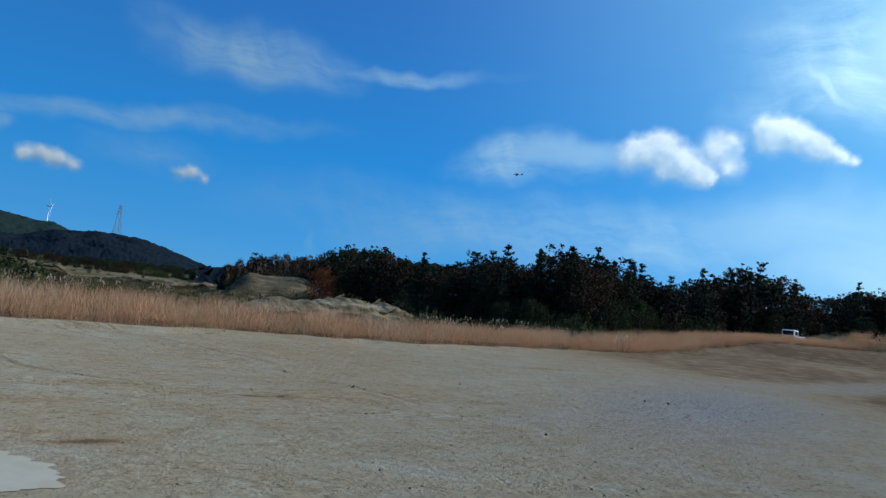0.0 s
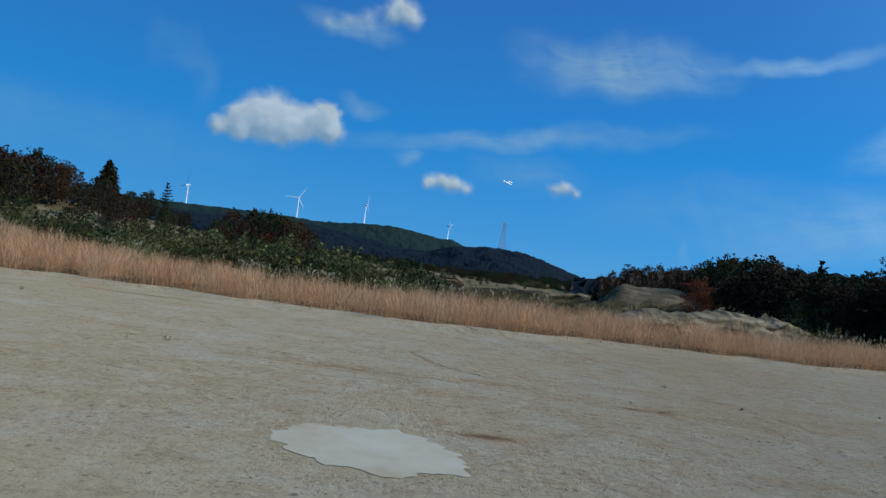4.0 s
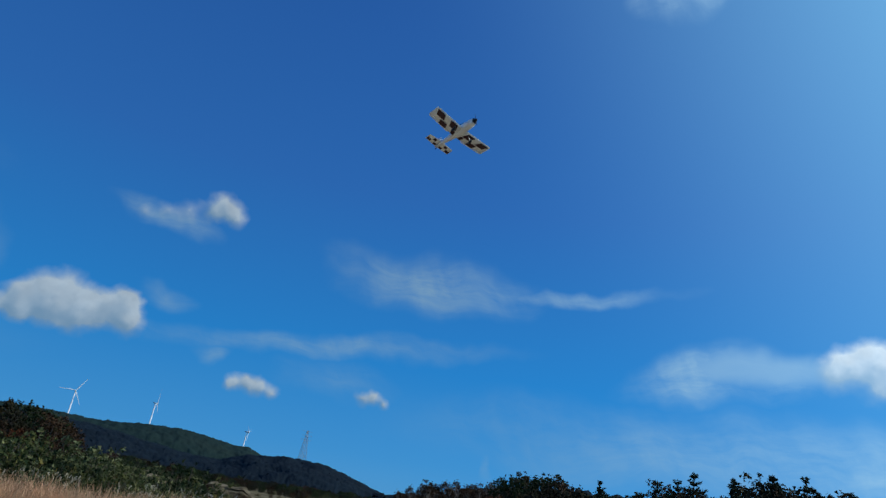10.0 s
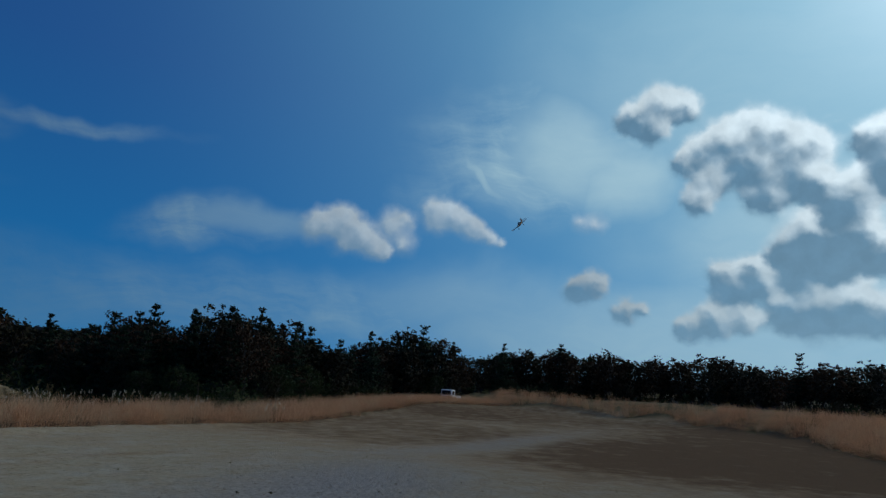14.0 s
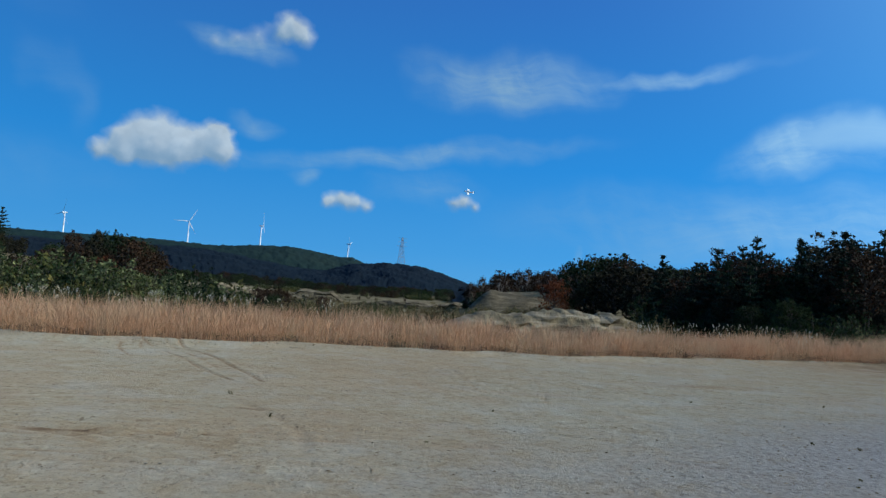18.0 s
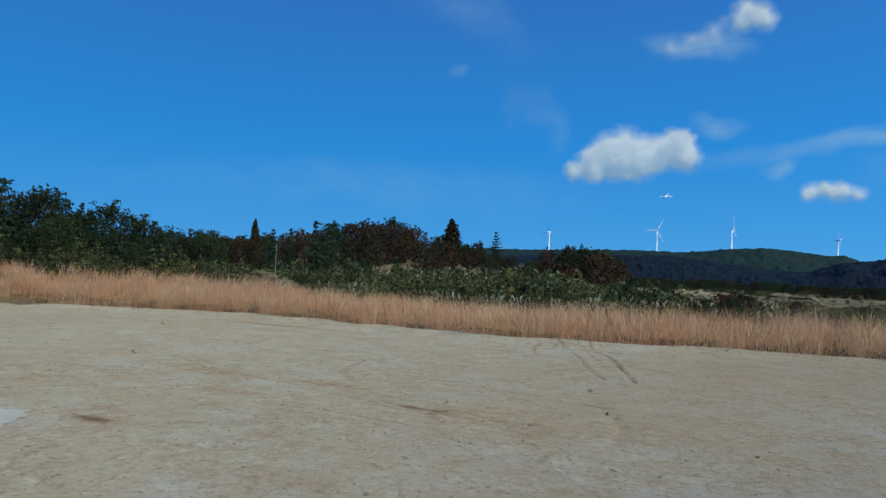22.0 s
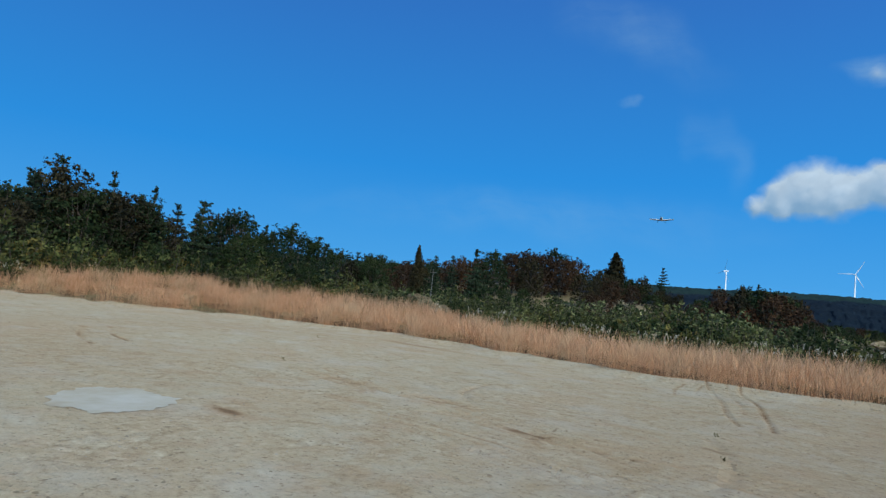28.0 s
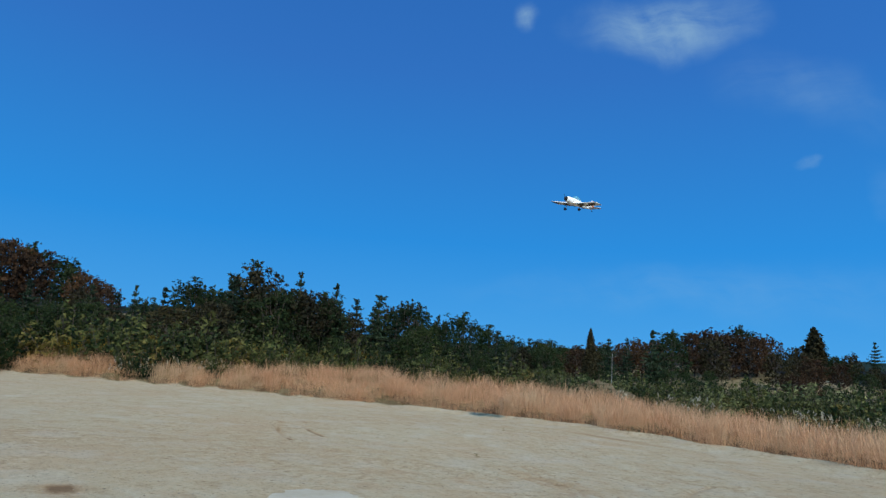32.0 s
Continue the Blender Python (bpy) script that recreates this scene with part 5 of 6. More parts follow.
def water():
    m, n, b = material("milky_puddle")
    f = n.noise(coordinates(n), 1.1, 6.0, 0.6)
    n.put(b.inputs["Base Color"], n.ramp(f, (0.32, (0.37, 0.30, 0.20)), (0.5, (0.43, 0.375, 0.275)), (0.7, (0.48, 0.43, 0.33))))
    n.put(b.inputs["Roughness"], n.span(f, 0.35, 0.65, 0.7, 0.45))
    b.inputs["Specular IOR Level"].default_value = 0.12
    cx, cy = -0.60, 6.06
    verts, faces = [(cx, cy)], []
    k, rings = 160, 10
    for j in range(1, rings + 1):
        for i in range(k):
            t = 2 * math.pi * i / k
            c, s = math.cos(t), math.sin(t)
            r = 1 + 0.22 * noise.noise((c * 1.4, s * 1.4, 3)) + 0.16 * noise.noise((c * 4, s * 4, 8)) + 0.08 * noise.noise((c * 11, s * 11, 5)) + 0.03 * noise.noise((c * 27, s * 27, 2))
            r *= (1 + 0.25 * max(0.0, c * math.cos(0.6) - s * math.sin(0.6)) ** 6) * j / rings
            u, v = c * 0.86 * r, s * 0.66 * r
            verts.append((cx + u * 0.99 + v * 0.17, cy - u * 0.17 + v * 0.99))
            if j == 1:
                faces.append((0, 1 + i, 1 + (i + 1) % k))
            else:
                o, q = 1 + (j - 2) * k, 1 + (j - 1) * k
                faces.append((o + i, q + i, q + (i + 1) % k, o + (i + 1) % k))
    return tagged(new("puddle", mesh_of("puddle", [(x, y, land(x, y) + 0.006) for x, y in verts], faces, m, True)), "shallow milky puddle on the sandy field", "puddle", kind="structure")


water()

# ---------------------------------------------------------------- stones, clods and weeds on the field
def pebbles(name, count, seed, near, far, small, large, mat, label, edge=False, around=None):
    rng = np.random.default_rng(seed)
    shapes = []
    for _ in range(6):
        v = rng.normal(size=(6, 3)) * 0.18 + np.array([(1, 0, 0), (-1, 0, 0), (0, 1, 0), (0, -1, 0), (0, 0, 0.4), (0, 0, -0.4)])
        shapes.append(v)
    if edge:
        x = rng.uniform(-32, 40, count)
        y = np.interp(x, FIELD_X, FIELD_Y) + rng.normal(-0.1, 0.35, count)
    else:
        a, d = rng.uniform(-1.9, 1.5, count), near * (far / near) ** rng.random(count)
        x, y = 4 + np.sin(-a) * d, 1.0 + np.cos(a) * d
        if around:
            x, y = around[2] + rng.normal(0, around[0] / 2, count), around[3] + rng.normal(0, around[1] / 2, count)
        keep = (field_edge(x, y) > 0.3) & (np.hypot((x + 0.8) / 1.25, (y - 6.0) / 0.95) > 1)
        x, y = x[keep], y[keep]
    z = land(x, y)
    s = small * (large / small) ** (rng.random(len(x)) ** 2.2)
    verts = np.concatenate([shapes[i % 6] * s[i] + (x[i], y[i], z[i] + 0.1 * s[i]) for i in range(len(x))])
    tri = np.array([(0, 2, 4), (2, 1, 4), (1, 3, 4), (3, 0, 4), (2, 0, 5), (1, 2, 5), (3, 1, 5), (0, 3, 5)])
    faces = (tri[None] + 6 * np.arange(len(x))[:, None, None]).reshape(-1, 3)
    return tagged(new(name, mesh_of(name, verts, faces, mat)), label, "stones", kind="stuff")


STONE = foliage("field_stones", (0.22, 0.175, 0.12), (0.42, 0.36, 0.28), 0.0)
pebbles("pebbles", 6500, 3, 3.2, 26.0, 0.004, 0.022, STONE, "small stones and gravel strewn over the sand")
pebbles("crumbs", 1100, 9, 5.0, 17.0, 0.006, 0.024, foliage("dark_crumbs", (0.12, 0.092, 0.065), (0.26, 0.20, 0.145), 0.0), "dark crumbs of soil and stone on the gravelly sand", False, (9.0, 2.6, 13.5, 9.6))
pebbles("clods", 1500, 4, 0, 0, 0.012, 0.055, plain("dry_clods", (0.30, 0.24, 0.155), 0.95, spread=0.3), "clods of pale dry earth along the field's edge", True)


def weed(x, y, h, seed):
    rng = np.random.default_rng(seed)
    w = new("weed")
    w.location = (x, y, land(x, y))
    centres = [(rng.normal(0, 0.4 * h), rng.normal(0, 0.3 * h), h * rng.uniform(0.1, 0.7)) for _ in range(7)]
    part("foliage", quads_mesh("foliage", leaves(rng, centres, [0.2 * h] * 7, 16, 0.012, 0.5, 4.0, 0.1), SHRUB_DRY), w)
    part("stalk_tuft", tubes("stalk_tuft", [((0, 0, -0.02), c, 0.002, 0.001) for c in centres], SHRUB_DRY, 4), w)
    tagged(w, "small ragged weed growing from the sand", "weed", "weeds on the field")


weed(4.3, 12.3, 0.09, 1)
weed(5.0, 10.75, 0.06, 2)
weed(-4.3, 10.9, 0.11, 3)
weed(12.0, 10.35, 0.05, 4)
weed(12.5, 10.1, 0.05, 5)
weed(-9.5, 15.5, 0.10, 6)
for i in range(14):
    weed(float(spots.uniform(6, 22)), float(spots.uniform(6.0, 14.5)), float(spots.uniform(0.010, 0.020)), 20 + i)

# ---------------------------------------------------------------- wind turbines and the lattice tower
WHITE = plain("white_paint", (0.80, 0.80, 0.79), 0.4)


def rotor_blade(length):
    verts, faces = [], []
    for f, c, th in ((0.0, 0.022, 0.022), (0.06, 0.030, 0.020), (0.2, 0.062, 0.014), (0.6, 0.036, 0.008), (0.95, 0.016, 0.004), (1.0, 0.004, 0.003)):
        z, c, th = length * f, length * c, length * th
        k = len(verts)
        verts += [(-c * 0.3, 0, z), (c * 0.1, -th, z), (c * 0.7, 0, z), (c * 0.1, th, z)]
        if k:
            for i in range(4):
                j = (i + 1) % 4
                faces.append((k - 4 + i, k - 4 + j, k + j, k + i))
    faces.append(tuple(range(len(verts) - 4, len(verts))))
    return mesh_of("blade", verts, faces, WHITE)


def turbine(az, base_el, distance, hub_height, radius, facing, turn):
    """A three-bladed turbine on the ridge. facing: the rotor's heading in degrees."""
    t = radians(az)
    top = new("wind_turbine")
    ground_z = 1.6 + distance * math.tan(radians(base_el))
    top.matrix_basis = pose(-math.sin(t) * distance, math.cos(t) * distance, ground_z, 0, 0, facing)
    part("tower", tubes("tower", [((0, 0, -12), (0, 0, hub_height * 0.5), 1.7, 1.35), ((0, 0, hub_height * 0.5), (0, 0, hub_height), 1.35, 0.95)], WHITE, 16), top)
    part("nacelle", tubes("nacelle", [((0, -3, hub_height + 1.5), (0, 5, hub_height + 1.7), 1.5, 1.2)], WHITE, 10), top)
    hub = part("rotor_hub", tubes("rotor_hub", [((0, -2.0, 0), (0, 0.5, 0), 0.8, 1.8)], WHITE, 12), top, at=(0, -4.0, hub_height + 1.5))
    blade = rotor_blade(radius)
    for i in range(3):
        b = part("blade", blade, hub)
        b.matrix_basis = pose(0, -0.6, 0, 0, 120 * i, 0)
    hub.rotation_euler = (0, radians(turn), 0)
    tagged(top, "white three-bladed wind turbine on the ridge", "wind turbine", "turbines on the ridge")
    return hub


ROTORS = [turbine(20.6, 2.45, 1700, 52, 33, -40, 20), turbine(11.9, 2.65, 1700, 54, 34, 8, 0), turbine(6.3, 2.9, 1700, 52, 33, 86, 0), turbine(-0.9, 2.45, 1750, 40, 26, 75, 10)]


def lattice_tower(az, base_el, distance, h):
    t = radians(az)
    top = new("lattice_tower")
    top.matrix_basis = pose(-math.sin(t) * distance, math.cos(t) * distance, 1.6 + distance * math.tan(radians(base_el)), 0, 0, 25)
    legs, braces = [], []
    corners = ((1, 1), (1, -1), (-1, -1), (-1, 1))

    def at(i, f):
        r = 4.5 * (1 - f) + 0.7 * f
        return (corners[i % 4][0] * r, corners[i % 4][1] * r, h * f - 4 * (1 - f))

    for i in range(4):
        legs.append((at(i, 0), at(i, 1), 0.22, 0.16))
        for k in range(8):
            braces.append((at(i, k / 8), at(i + 1, (k + 1) / 8), 0.09, 0.09))
            braces.append((at(i + 1, k / 8), at(i, (k + 1) / 8), 0.09, 0.09))
    for i, leg in enumerate(legs):
        part("leg", tubes("leg", [leg], METAL_GREY, 5), top)
    part("bracing", tubes("bracing", braces, METAL_GREY, 4), top)
    for z in (0.72, 0.85, 0.97):
        part("cross_arm", tubes("cross_arm", [((-7, 0, h * z), (7, 0, h * z), 0.15, 0.15)], METAL_GREY, 5), top)
    return tagged(top, "grey steel lattice tower on the wooded hill", "pylon")


lattice_tower(-5.6, 2.1, 880, 40)


def rounded_box(name, size, mat, bevel):
    bm = bmesh.new()
    bmesh.ops.create_cube(bm, size=1.0)
    bmesh.ops.scale(bm, vec=size, verts=bm.verts)
    bmesh.ops.bevel(bm, geom=bm.edges[:], offset=bevel, segments=2, affect="EDGES", profile=0.6)
    me = bpy.data.meshes.new(name)
    bm.to_mesh(me)
    bm.free()
    me.materials.append(mat)
    return me


def small_truck(az, d, turn):
    t = radians(az)
    x, y = 3.5 - math.sin(t) * d, 1.0 + math.cos(t) * d
    truck = new("small_truck")
    truck.matrix_basis = pose(x, y, land(x, y), 0, 0, turn)
    glass = plain("dark_glass", (0.02, 0.025, 0.03), 0.1, specular=0.6)
    rubber = plain("tyre_rubber", (0.02, 0.02, 0.02), 0.9)
    cab = part("cab", rounded_box("cab", (1.4, 1.2, 1.25), WHITE, 0.12), truck, at=(0, 1.0, 1.05))
    part("windscreen", rounded_box("windscreen", (1.15, 0.03, 0.5), glass, 0.01), cab, at=(0, 0.6, 0.25))
    for s in (-1, 1):
        part("side_window", rounded_box("side_window", (0.03, 0.7, 0.45), glass, 0.01), cab, at=(s * 0.70, 0.05, 0.25))
        part("bed_side", rounded_box("bed_side", (0.05, 1.9, 0.35), WHITE, 0.015), truck, at=(s * 0.68, -0.6, 0.85))
    part("rear_window", rounded_box("rear_window", (1.0, 0.03, 0.4), glass, 0.01), cab, at=(0, -0.6, 0.3))
    part("bed", rounded_box("bed", (1.35, 1.95, 0.16), WHITE, 0.03), truck, at=(0, -0.6, 0.62))
    part("tailgate", rounded_box("tailgate", (1.38, 0.05, 0.35), WHITE, 0.015), truck, at=(0, -1.58, 0.85))
    for sx in (-1, 1):
        for wy in (1.0, -0.95):
            part("wheel", tubes("wheel", [((sx * 0.55, wy, 0.27), (sx * 0.70, wy, 0.27), 0.27, 0.27)], rubber, 16), truck)
    tagged(truck, "small white pickup truck parked by the trees", "truck")


small_truck(-58.9, 84, 100)


# ---------------------------------------------------------------- the model aeroplane
def loft(name, rings, mat, closed=True, smooth=True):
    """A skin over rings of equally many points."""
    verts, faces = [p for r in rings for p in r], []
    n = len(rings[0])
    for j in range(len(rings) - 1):
        for i in range(n):
            k = (i + 1) % n
            faces.append((j * n + i, j * n + k, (j + 1) * n + k, (j + 1) * n + i))
    if closed:
        faces += [tuple(reversed(range(n))), tuple((len(rings) - 1) * n + i for i in range(n))]
    return mesh_of(name, verts, faces, mat, smooth)


def airfoil(y0, chord, thick, n=7):
    """Points round a wing section: (along, up), nose first above, then below."""
    top = [(y0 - chord * f, thick * (0.62 * math.sin(math.pi * min(1, f ** 0.55)) + 0.02)) for f in np.linspace(0, 1, n)]
    low = [(y0 - chord * f, -thick * (0.38 * math.sin(math.pi * min(1, f ** 0.6)) + 0.02)) for f in np.linspace(1, 0, n)]
    return top + low


def aeroplane():
    p = new("model_aeroplane")
    white = plain("white_covering", (0.88, 0.86, 0.82), 0.35, spread=0.06, scale=3)
    maroon = plain("maroon_film", (0.045, 0.012, 0.016), 0.35)
    dark = plain("black_plastic", (0.015, 0.015, 0.017), 0.4)
    orange = plain("orange_film", (0.62, 0.16, 0.03), 0.4)
    canopy = plain("blue_canopy", (0.10, 0.30, 0.42), 0.12, specular=0.6)
    steel = plain("wire_steel", (0.5, 0.5, 0.5), 0.35, 0.8)

    def ring(y, w, lo, hi, n=16):
        out = []
        for i in range(n):
            t = 2 * math.pi * i / n
            c, s = math.cos(t), math.sin(t)
            c, s = math.copysign(abs(c) ** 0.7, c), math.copysign(abs(s) ** 0.7, s)
            out.append((w * c, y, (hi + lo) / 2 + (hi - lo) / 2 * s))
        return out

    part("fuselage", loft("fuselage", [ring(0.50, 0.055, -0.055, 0.05), ring(0.44, 0.078, -0.085, 0.075), ring(0.25, 0.088, -0.10, 0.09), ring(0.0, 0.088, -0.10, 0.10), ring(-0.25, 0.066, -0.08, 0.085), ring(-0.6, 0.036, -0.035, 0.06), ring(-0.86, 0.016, 0.0, 0.05)], white), p)
    part("cowl", loft("cowl", [ring(0.515, 0.045, -0.045, 0.045), ring(0.495, 0.064, -0.068, 0.06)], dark), p)
    part("canopy", loft("canopy", [ring(0.20, 0.015, 0.085, 0.10), ring(0.12, 0.055, 0.06, 0.165), ring(0.0, 0.062, 0.06, 0.185), ring(-0.14, 0.04, 0.06, 0.145), ring(-0.24, 0.012, 0.07, 0.10)], canopy), p)
    part("spinner", loft("spinner", [ring(0.515, 0.036, -0.036, 0.036), ring(0.55, 0.028, -0.028, 0.028), ring(0.585, 0.006, -0.006, 0.006)], dark), p)
    prop = part("propeller", tubes("propeller", [((0, 0, 0), (0, 0, 0.14), 0.010, 0.004), ((0, 0, 0), (0, 0, -0.14), 0.010, 0.004)], dark, 6), p, at=(0, 0.535, 0))
    prop.rotation_euler = (0, radians(25), 0)
    for s, name in ((1, "wing_right"), (-1, "wing_left")):
        rings = []
        for f in np.linspace(0, 1, 6):
            x, chord, th = s * (0.05 + 0.75 * f), 0.36 - 0.03 * f, 0.052 - 0.012 * f
            if f == 1:
                th *= 0.4
            rings.append([(x, y, -0.065 + 0.055 * f + z) for y, z in airfoil(0.18, chord, th)])
        wing = part(name, loft(name, rings if s < 0 else [list(reversed(r)) for r in rings], white), p)

        def patch(x0, x1, y0, y1, skew=0.0, mat=maroon):
            """A film panel under the wing, in shares of the half span and the chord."""
            v = []
            for xx, yy in ((x0, y0), (x1, y0), (x1 - skew, y1), (x0 - skew, y1)):
                z = -0.065 + 0.055 * xx - 0.023 - 0.006 * math.sin(math.pi * yy)
                v.append((s * (0.05 + 0.75 * xx), 0.18 - 0.35 * yy, z))
            v += [(a, b, c + 0.004) for a, b, c in v]
            f = [(0, 1, 2, 3), (4, 7, 6, 5), (0, 4, 5, 1), (1, 5, 6, 2), (2, 6, 7, 3), (3, 7, 4, 0)]
            part("panel", mesh_of("panel", v, f, mat), wing, "dark maroon film panel")

        patch(0.16, 0.42, 0.08, 0.55, 0.09)
        patch(0.66, 0.95, 0.08, 0.50, 0.10)
        patch(0.40, 0.66, 0.60, 0.96, 0.06)
        patch(0.06, 0.18, 0.62, 0.96, 0.05)
        aileron = [(s * x, y, z) for x, y, z in ((0.20, -0.176, -0.056), (0.78, -0.152, -0.015), (0.78, -0.172, -0.015), (0.20, -0.20, -0.056))]
        part("aileron", mesh_of("aileron", aileron + [(x, y, z - 0.008) for x, y, z in aileron], [(0, 1, 2, 3), (4, 7, 6, 5), (0, 4, 5, 1), (1, 5, 6, 2), (2, 6, 7, 3), (3, 7, 4, 0)], white), wing)
        part("gear_leg", tubes("gear_leg", [((s * 0.20, 0.10, -0.07), (s * 0.25, 0.13, -0.225), 0.007, 0.006)], steel, 6), p)
        part("wheel", tubes("wheel", [((-0.016, 0, 0), (0.016, 0, 0), 0.040, 0.040)], dark, 14), p, at=(s * 0.25, 0.13, -0.235))
        part("wheel_pant", loft("wheel_pant", [[(s * 0.25 + 0.026 * math.cos(t) * k, y, -0.218 + 0.034 * math.sin(t) * k) for t in np.linspace(0, 2 * math.pi, 10, endpoint=False)] for y, k in ((0.20, 0.2), (0.17, 0.9), (0.12, 1.0), (0.03, 0.25))], dark), p)
        rings = []
        for f in np.linspace(0, 1, 4):
            x, chord, th = s * (0.012 + 0.33 * f), 0.25 - 0.05 * f, 0.016 if f < 1 else 0.006
            rings.append([(x, y - 0.03 * f, 0.03 + z) for y, z in airfoil(-0.62, chord, th)])
        tail = part("tailplane", loft("tailplane", rings if s < 0 else [list(reversed(r)) for r in rings], white), p)
        for x0, x1, y0, y1 in ((0.12, 0.20, -0.66, -0.74), (0.22, 0.33, -0.75, -0.83), (0.05, 0.13, -0.78, -0.85)):
            v = [(s * x0, y0, 0.020), (s * x1, y0, 0.020), (s * x1, y1, 0.021), (s * x0, y1, 0.021)]
            v += [(a, b, c + 0.004) for a, b, c in v]
            part("panel", mesh_of("panel", v, [(0, 1, 2, 3), (4, 7, 6, 5), (0, 4, 5, 1), (1, 5, 6, 2), (2, 6, 7, 3), (3, 7, 4, 0)], maroon), tail, "dark maroon film panel")
    fin = [(-0.60, 0.05), (-0.74, 0.25), (-0.80, 0.26), (-0.80, 0.04)]
    rudder = [(-0.805, 0.26), (-0.88, 0.24), (-0.90, 0.03), (-0.805, 0.03)]
    for name, shape, mat in (("fin", fin, white), ("rudder", rudder, orange)):
        v = [(k, y, z) for k in (0.007, -0.007) for y, z in shape]
        part(name, mesh_of(name, v, [(0, 1, 2, 3), (7, 6, 5, 4), (0, 4, 5, 1), (1, 5, 6, 2), (2, 6, 7, 3), (3, 7, 4, 0)], mat), p)
    part("tail_wheel", tubes("tail_wheel", [((-0.006, -0.84, -0.05), (0.006, -0.84, -0.05), 0.018, 0.018)], dark, 10), p)
    part("tail_strut", tubes("tail_strut", [((0, -0.80, 0.0), (0, -0.84, -0.05), 0.003, 0.003)], steel, 4), p)
    return tagged(p, "white low-wing model aeroplane with maroon panels in flight", "aeroplane")


plane = aeroplane()



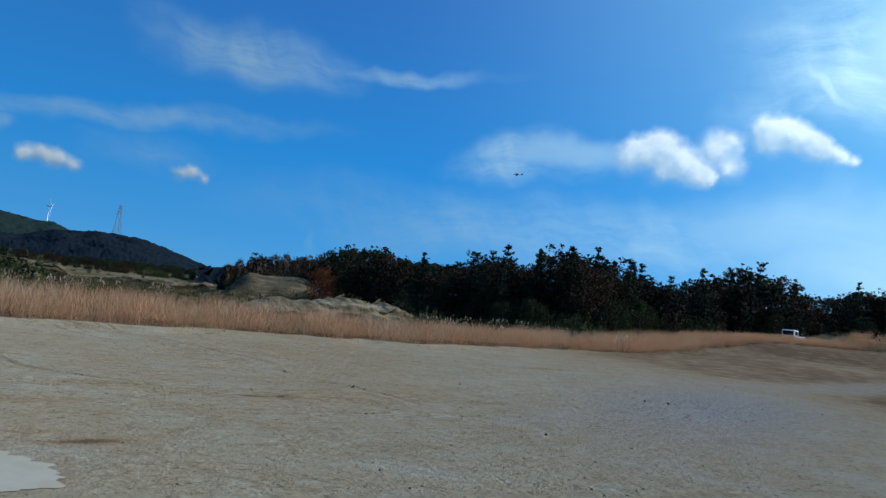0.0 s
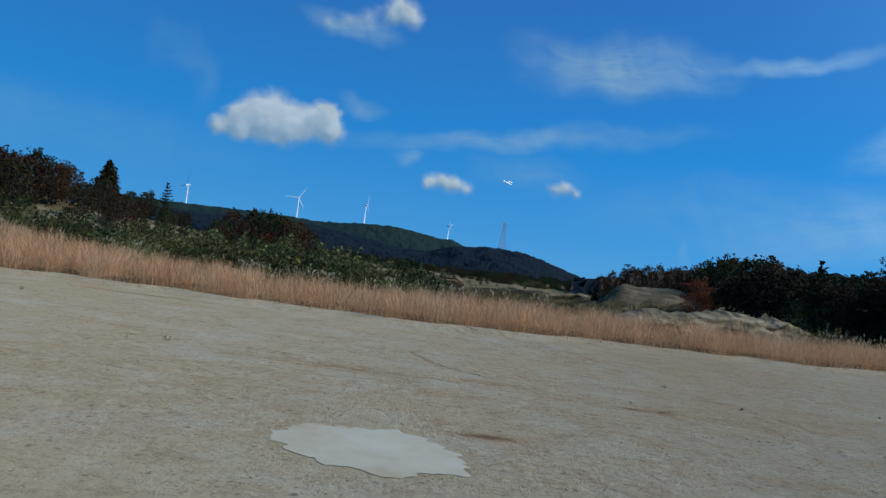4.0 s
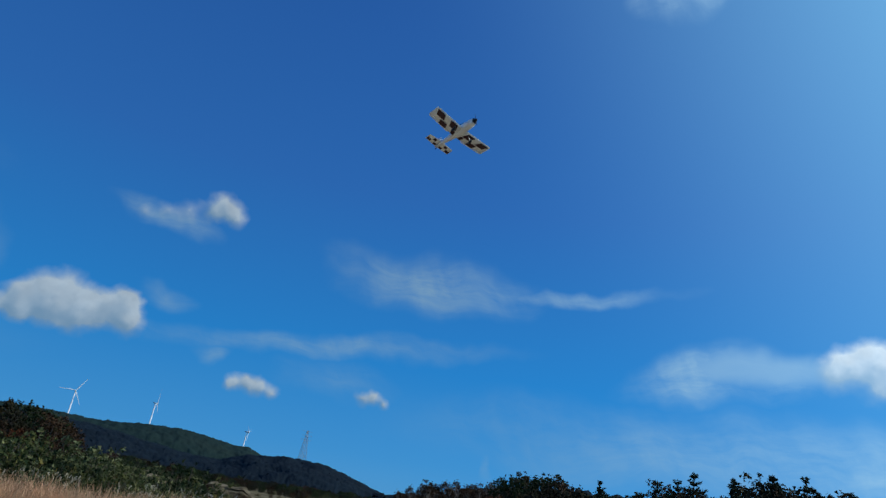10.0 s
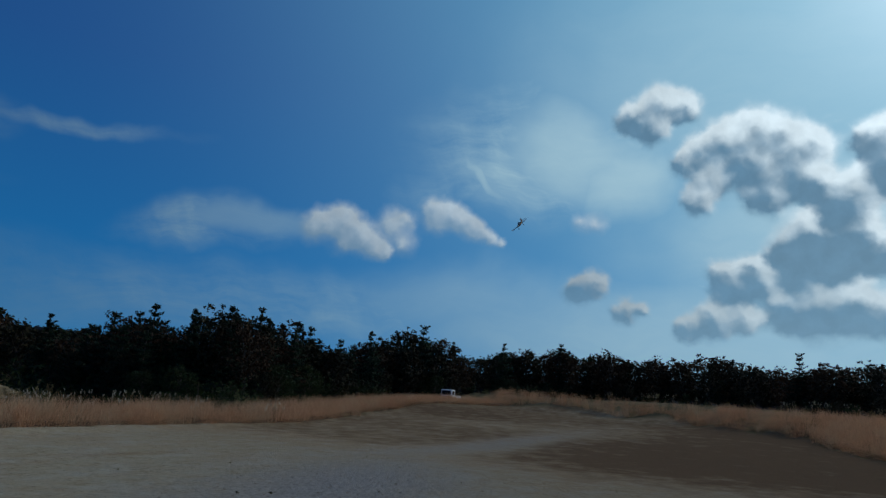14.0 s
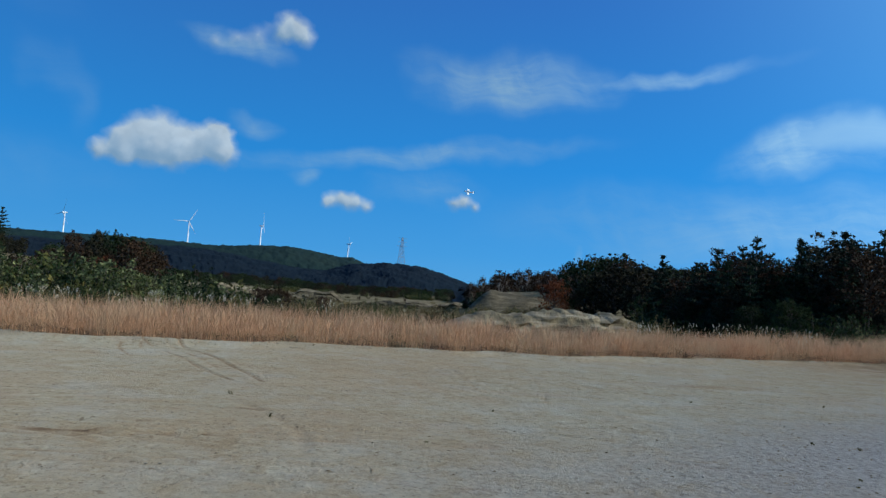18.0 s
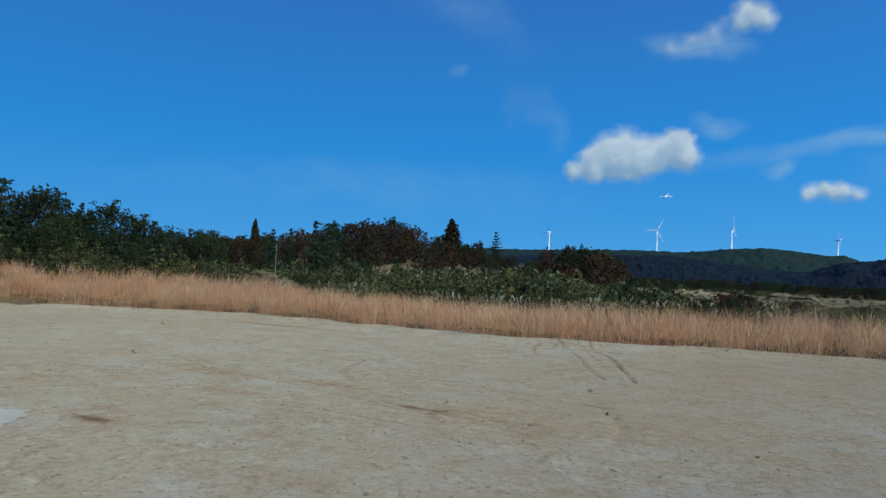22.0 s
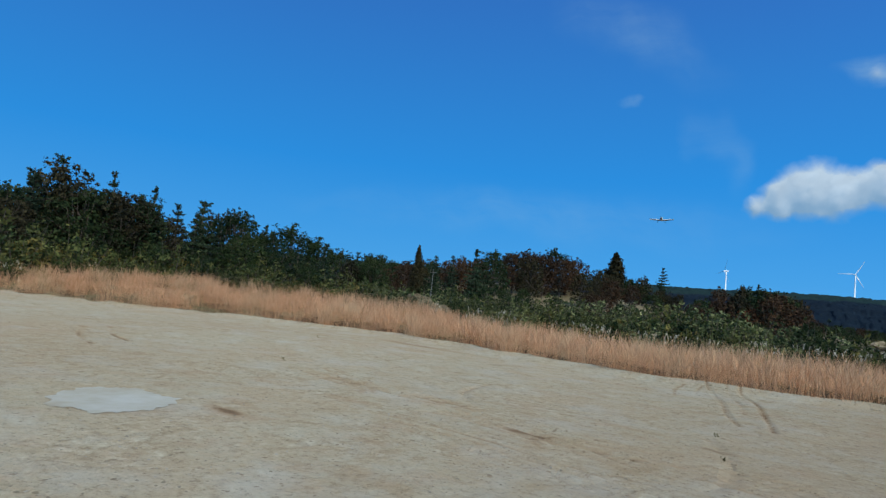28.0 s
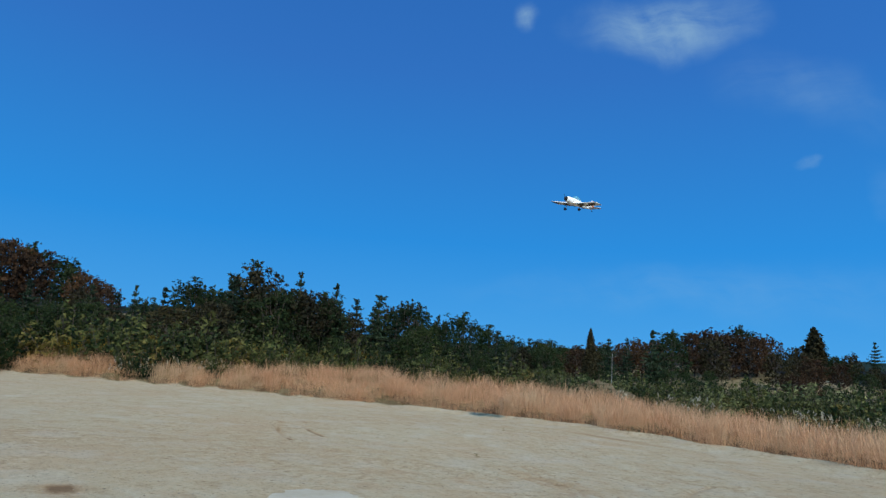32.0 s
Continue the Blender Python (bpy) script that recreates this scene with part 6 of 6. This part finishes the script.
# ---------------------------------------------------------------- what moves
def motions():
    walk(plane, [
        (0.0, pose(64.82, 85.83, 23.83, 0, 0, 52.6) @ pose(0, 0, 0, -0.7) @ pose(0, 0, 0, 0, 0.0)),
        (1.0, pose(49.61, 97.78, 23.77, 0, 0, 59.7) @ pose(0, 0, 0, -2.3) @ pose(0, 0, 0, 0, -10.0)),
        (2.0, pose(33.29, 104.82, 22.29, 0, 0, 78.0) @ pose(0, 0, 0, -6.1) @ pose(0, 0, 0, 0, -45.0)),
        (3.0, pose(18.94, 104.66, 20.01, 0, 0, 105.3) @ pose(0, 0, 0, -14.2) @ pose(0, 0, 0, 0, -45.0)),
        (4.0, pose(9.13, 98.55, 15.71, 0, 0, 139.8) @ pose(0, 0, 0, -16.4) @ pose(0, 0, 0, 0, -25.0)),
        (6.5, pose(1.78, 56.09, 10.57, 0, 0, 170.0) @ pose(0, 0, 0, -4.7) @ pose(0, 0, 0, 0, -2.0)),
        (7.0, pose(0.33, 47.50, 10.01, 0, 0, 170.8) @ pose(0, 0, 0, -1.2) @ pose(0, 0, 0, 0, -13.0)),
        (7.5, pose(-0.70, 40.16, 10.34, 0, 0, 172.3) @ pose(0, 0, 0, -0.4) @ pose(0, 0, 0, 0, -13.0)),
        (8.0, pose(-1.49, 33.43, 9.90, 0, 0, 176.9) @ pose(0, 0, 0, -4.4) @ pose(0, 0, 0, 0, -17.0)),
        (8.5, pose(-1.31, 27.14, 9.31, 0, 0, 186.0) @ pose(0, 0, 0, -3.2) @ pose(0, 0, 0, 0, -20.0)),
        (9.0, pose(-0.23, 21.61, 9.19, 0, 0, 192.0) @ pose(0, 0, 0, 5.0) @ pose(0, 0, 0, 0, -12.0)),
        (9.5, pose(1.52, 17.23, 9.56, 0, 0, 198.0) @ pose(0, 0, 0, 10.0) @ pose(0, 0, 0, 0, -13.0)),
        (10.0, pose(3.86, 12.49, 9.63, 0, 0, 202.0) @ pose(0, 0, 0, 8.0) @ pose(0, 0, 0, 0, -11.0)),
        (10.5, pose(6.63, 8.92, 9.68, 0, 0, 215.0) @ pose(0, 0, 0, 8.0) @ pose(0, 0, 0, 0, -22.0)),
        (11.0, pose(10.84, 5.73, 9.99, 0, 0, 227.0) @ pose(0, 0, 0, 13.0) @ pose(0, 0, 0, 0, -33.0)),
        (11.5, pose(15.65, 4.05, 10.92, 0, 0, 249.0) @ pose(0, 0, 0, 18.0) @ pose(0, 0, 0, 0, -32.0)),
        (12.0, pose(21.19, 4.19, 12.49, 0, 0, 260.0) @ pose(0, 0, 0, 16.0) @ pose(0, 0, 0, 0, -26.0)),
        (12.5, pose(27.20, 6.07, 14.03, 0, 0, 282.0) @ pose(0, 0, 0, 13.0) @ pose(0, 0, 0, 0, -33.0)),
        (13.0, pose(33.17, 9.28, 14.89, 0, 0, 282.0) @ pose(0, 0, 0, 9.0) @ pose(0, 0, 0, 0, -41.0)),
        (13.5, pose(40.47, 15.02, 15.36, 0, 0, 293.0) @ pose(0, 0, 0, -0.7) @ pose(0, 0, 0, 0, -43.0)),
        (14.0, pose(46.55, 22.31, 14.67, 0, 0, 308.0) @ pose(0, 0, 0, -1.5) @ pose(0, 0, 0, 0, -45.0)),
        (14.5, pose(53.30, 33.91, 14.78, 0, 0, 328.0) @ pose(0, 0, 0, 2.0) @ pose(0, 0, 0, 0, -30.0)),
        (15.0, pose(56.55, 48.06, 15.55, 0, 0, 348.0) @ pose(0, 0, 0, 3.1) @ pose(0, 0, 0, 0, -15.0)),
        (15.5, pose(55.42, 61.88, 16.11, 0, 0, 367.5) @ pose(0, 0, 0, 2.3) @ pose(0, 0, 0, 0, -8.0)),
        (17.5, pose(31.18, 95.60, 15.78, 0, 0, 427.5) @ pose(0, 0, 0, 5.9) @ pose(0, 0, 0, 0, -30.0)),
        (18.0, pose(23.40, 97.39, 16.89, 0, 0, 443.3) @ pose(0, 0, 0, 6.1) @ pose(0, 0, 0, 0, -40.0)),
        (18.5, pose(15.64, 97.59, 17.38, 0, 0, 451.2) @ pose(0, 0, 0, 0.0) @ pose(0, 0, 0, 0, -45.0)),
        (19.0, pose(9.70, 97.21, 16.72, 0, 0, 455.4) @ pose(0, 0, 0, -6.8) @ pose(0, 0, 0, 0, -45.0)),
        (20.0, pose(0.43, 95.43, 14.87, 0, 0, 485.0) @ pose(0, 0, 0, -9.8) @ pose(0, 0, 0, 0, -25.0)),
        (21.0, pose(-5.69, 90.84, 13.72, 0, 0, 517.0) @ pose(0, 0, 0, -10.6) @ pose(0, 0, 0, 0, -8.0)),
        (22.0, pose(-9.34, 84.11, 12.26, 0, 0, 531.0) @ pose(0, 0, 0, -13.8) @ pose(0, 0, 0, 0, -3.0)),
        (23.0, pose(-9.94, 74.92, 9.87, 0, 0, 538.0) @ pose(0, 0, 0, -11.1) @ pose(0, 0, 0, 0, -2.0)),
        (24.0, pose(-11.56, 68.40, 8.85, 0, 0, 544.0) @ pose(0, 0, 0, -4.9) @ pose(0, 0, 0, 0, 0.0)),
        (26.5, pose(-12.73, 53.03, 9.17, 0, 0, 557.0) @ pose(0, 0, 0, -8.1) @ pose(0, 0, 0, 0, 0.0)),
        (27.0, pose(-12.82, 50.88, 8.72, 0, 0, 560.0) @ pose(0, 0, 0, -7.4) @ pose(0, 0, 0, 0, 0.0)),
        (28.0, pose(-13.25, 46.19, 8.44, 0, 0, 563.0) @ pose(0, 0, 0, 1.0) @ pose(0, 0, 0, 0, 1.0)),
        (29.0, pose(-11.96, 38.53, 7.91, 0, 0, 561.0) @ pose(0, 0, 0, 1.0) @ pose(0, 0, 0, 0, -4.0)),
        (30.0, pose(-9.77, 30.72, 8.06, 0, 0, 563.0) @ pose(0, 0, 0, -3.0) @ pose(0, 0, 0, 0, 4.0)),
        (30.5, pose(-9.13, 27.71, 8.43, 0, 0, 563.0) @ pose(0, 0, 0, 4.0) @ pose(0, 0, 0, 0, 2.0)),
        (31.0, pose(-7.94, 23.69, 7.86, 0, 0, 560.0) @ pose(0, 0, 0, 1.0) @ pose(0, 0, 0, 0, 3.0)),
        (31.5, pose(-7.37, 19.80, 7.24, 0, 0, 558.0) @ pose(0, 0, 0, 1.0) @ pose(0, 0, 0, 0, 5.0)),
        (32.0, pose(-7.07, 15.93, 6.74, 0, 0, 552.0) @ pose(0, 0, 0, 2.0) @ pose(0, 0, 0, 0, -9.0)),
    ])
    for hub, phase in zip(ROTORS, (20.0, 30.0, 0.0, 70.0)):
        at = hub.location.copy()
        walk(hub, [(float(t), pose(*at, 0, phase + 60.0 * t)) for t in range(33)])


motions()
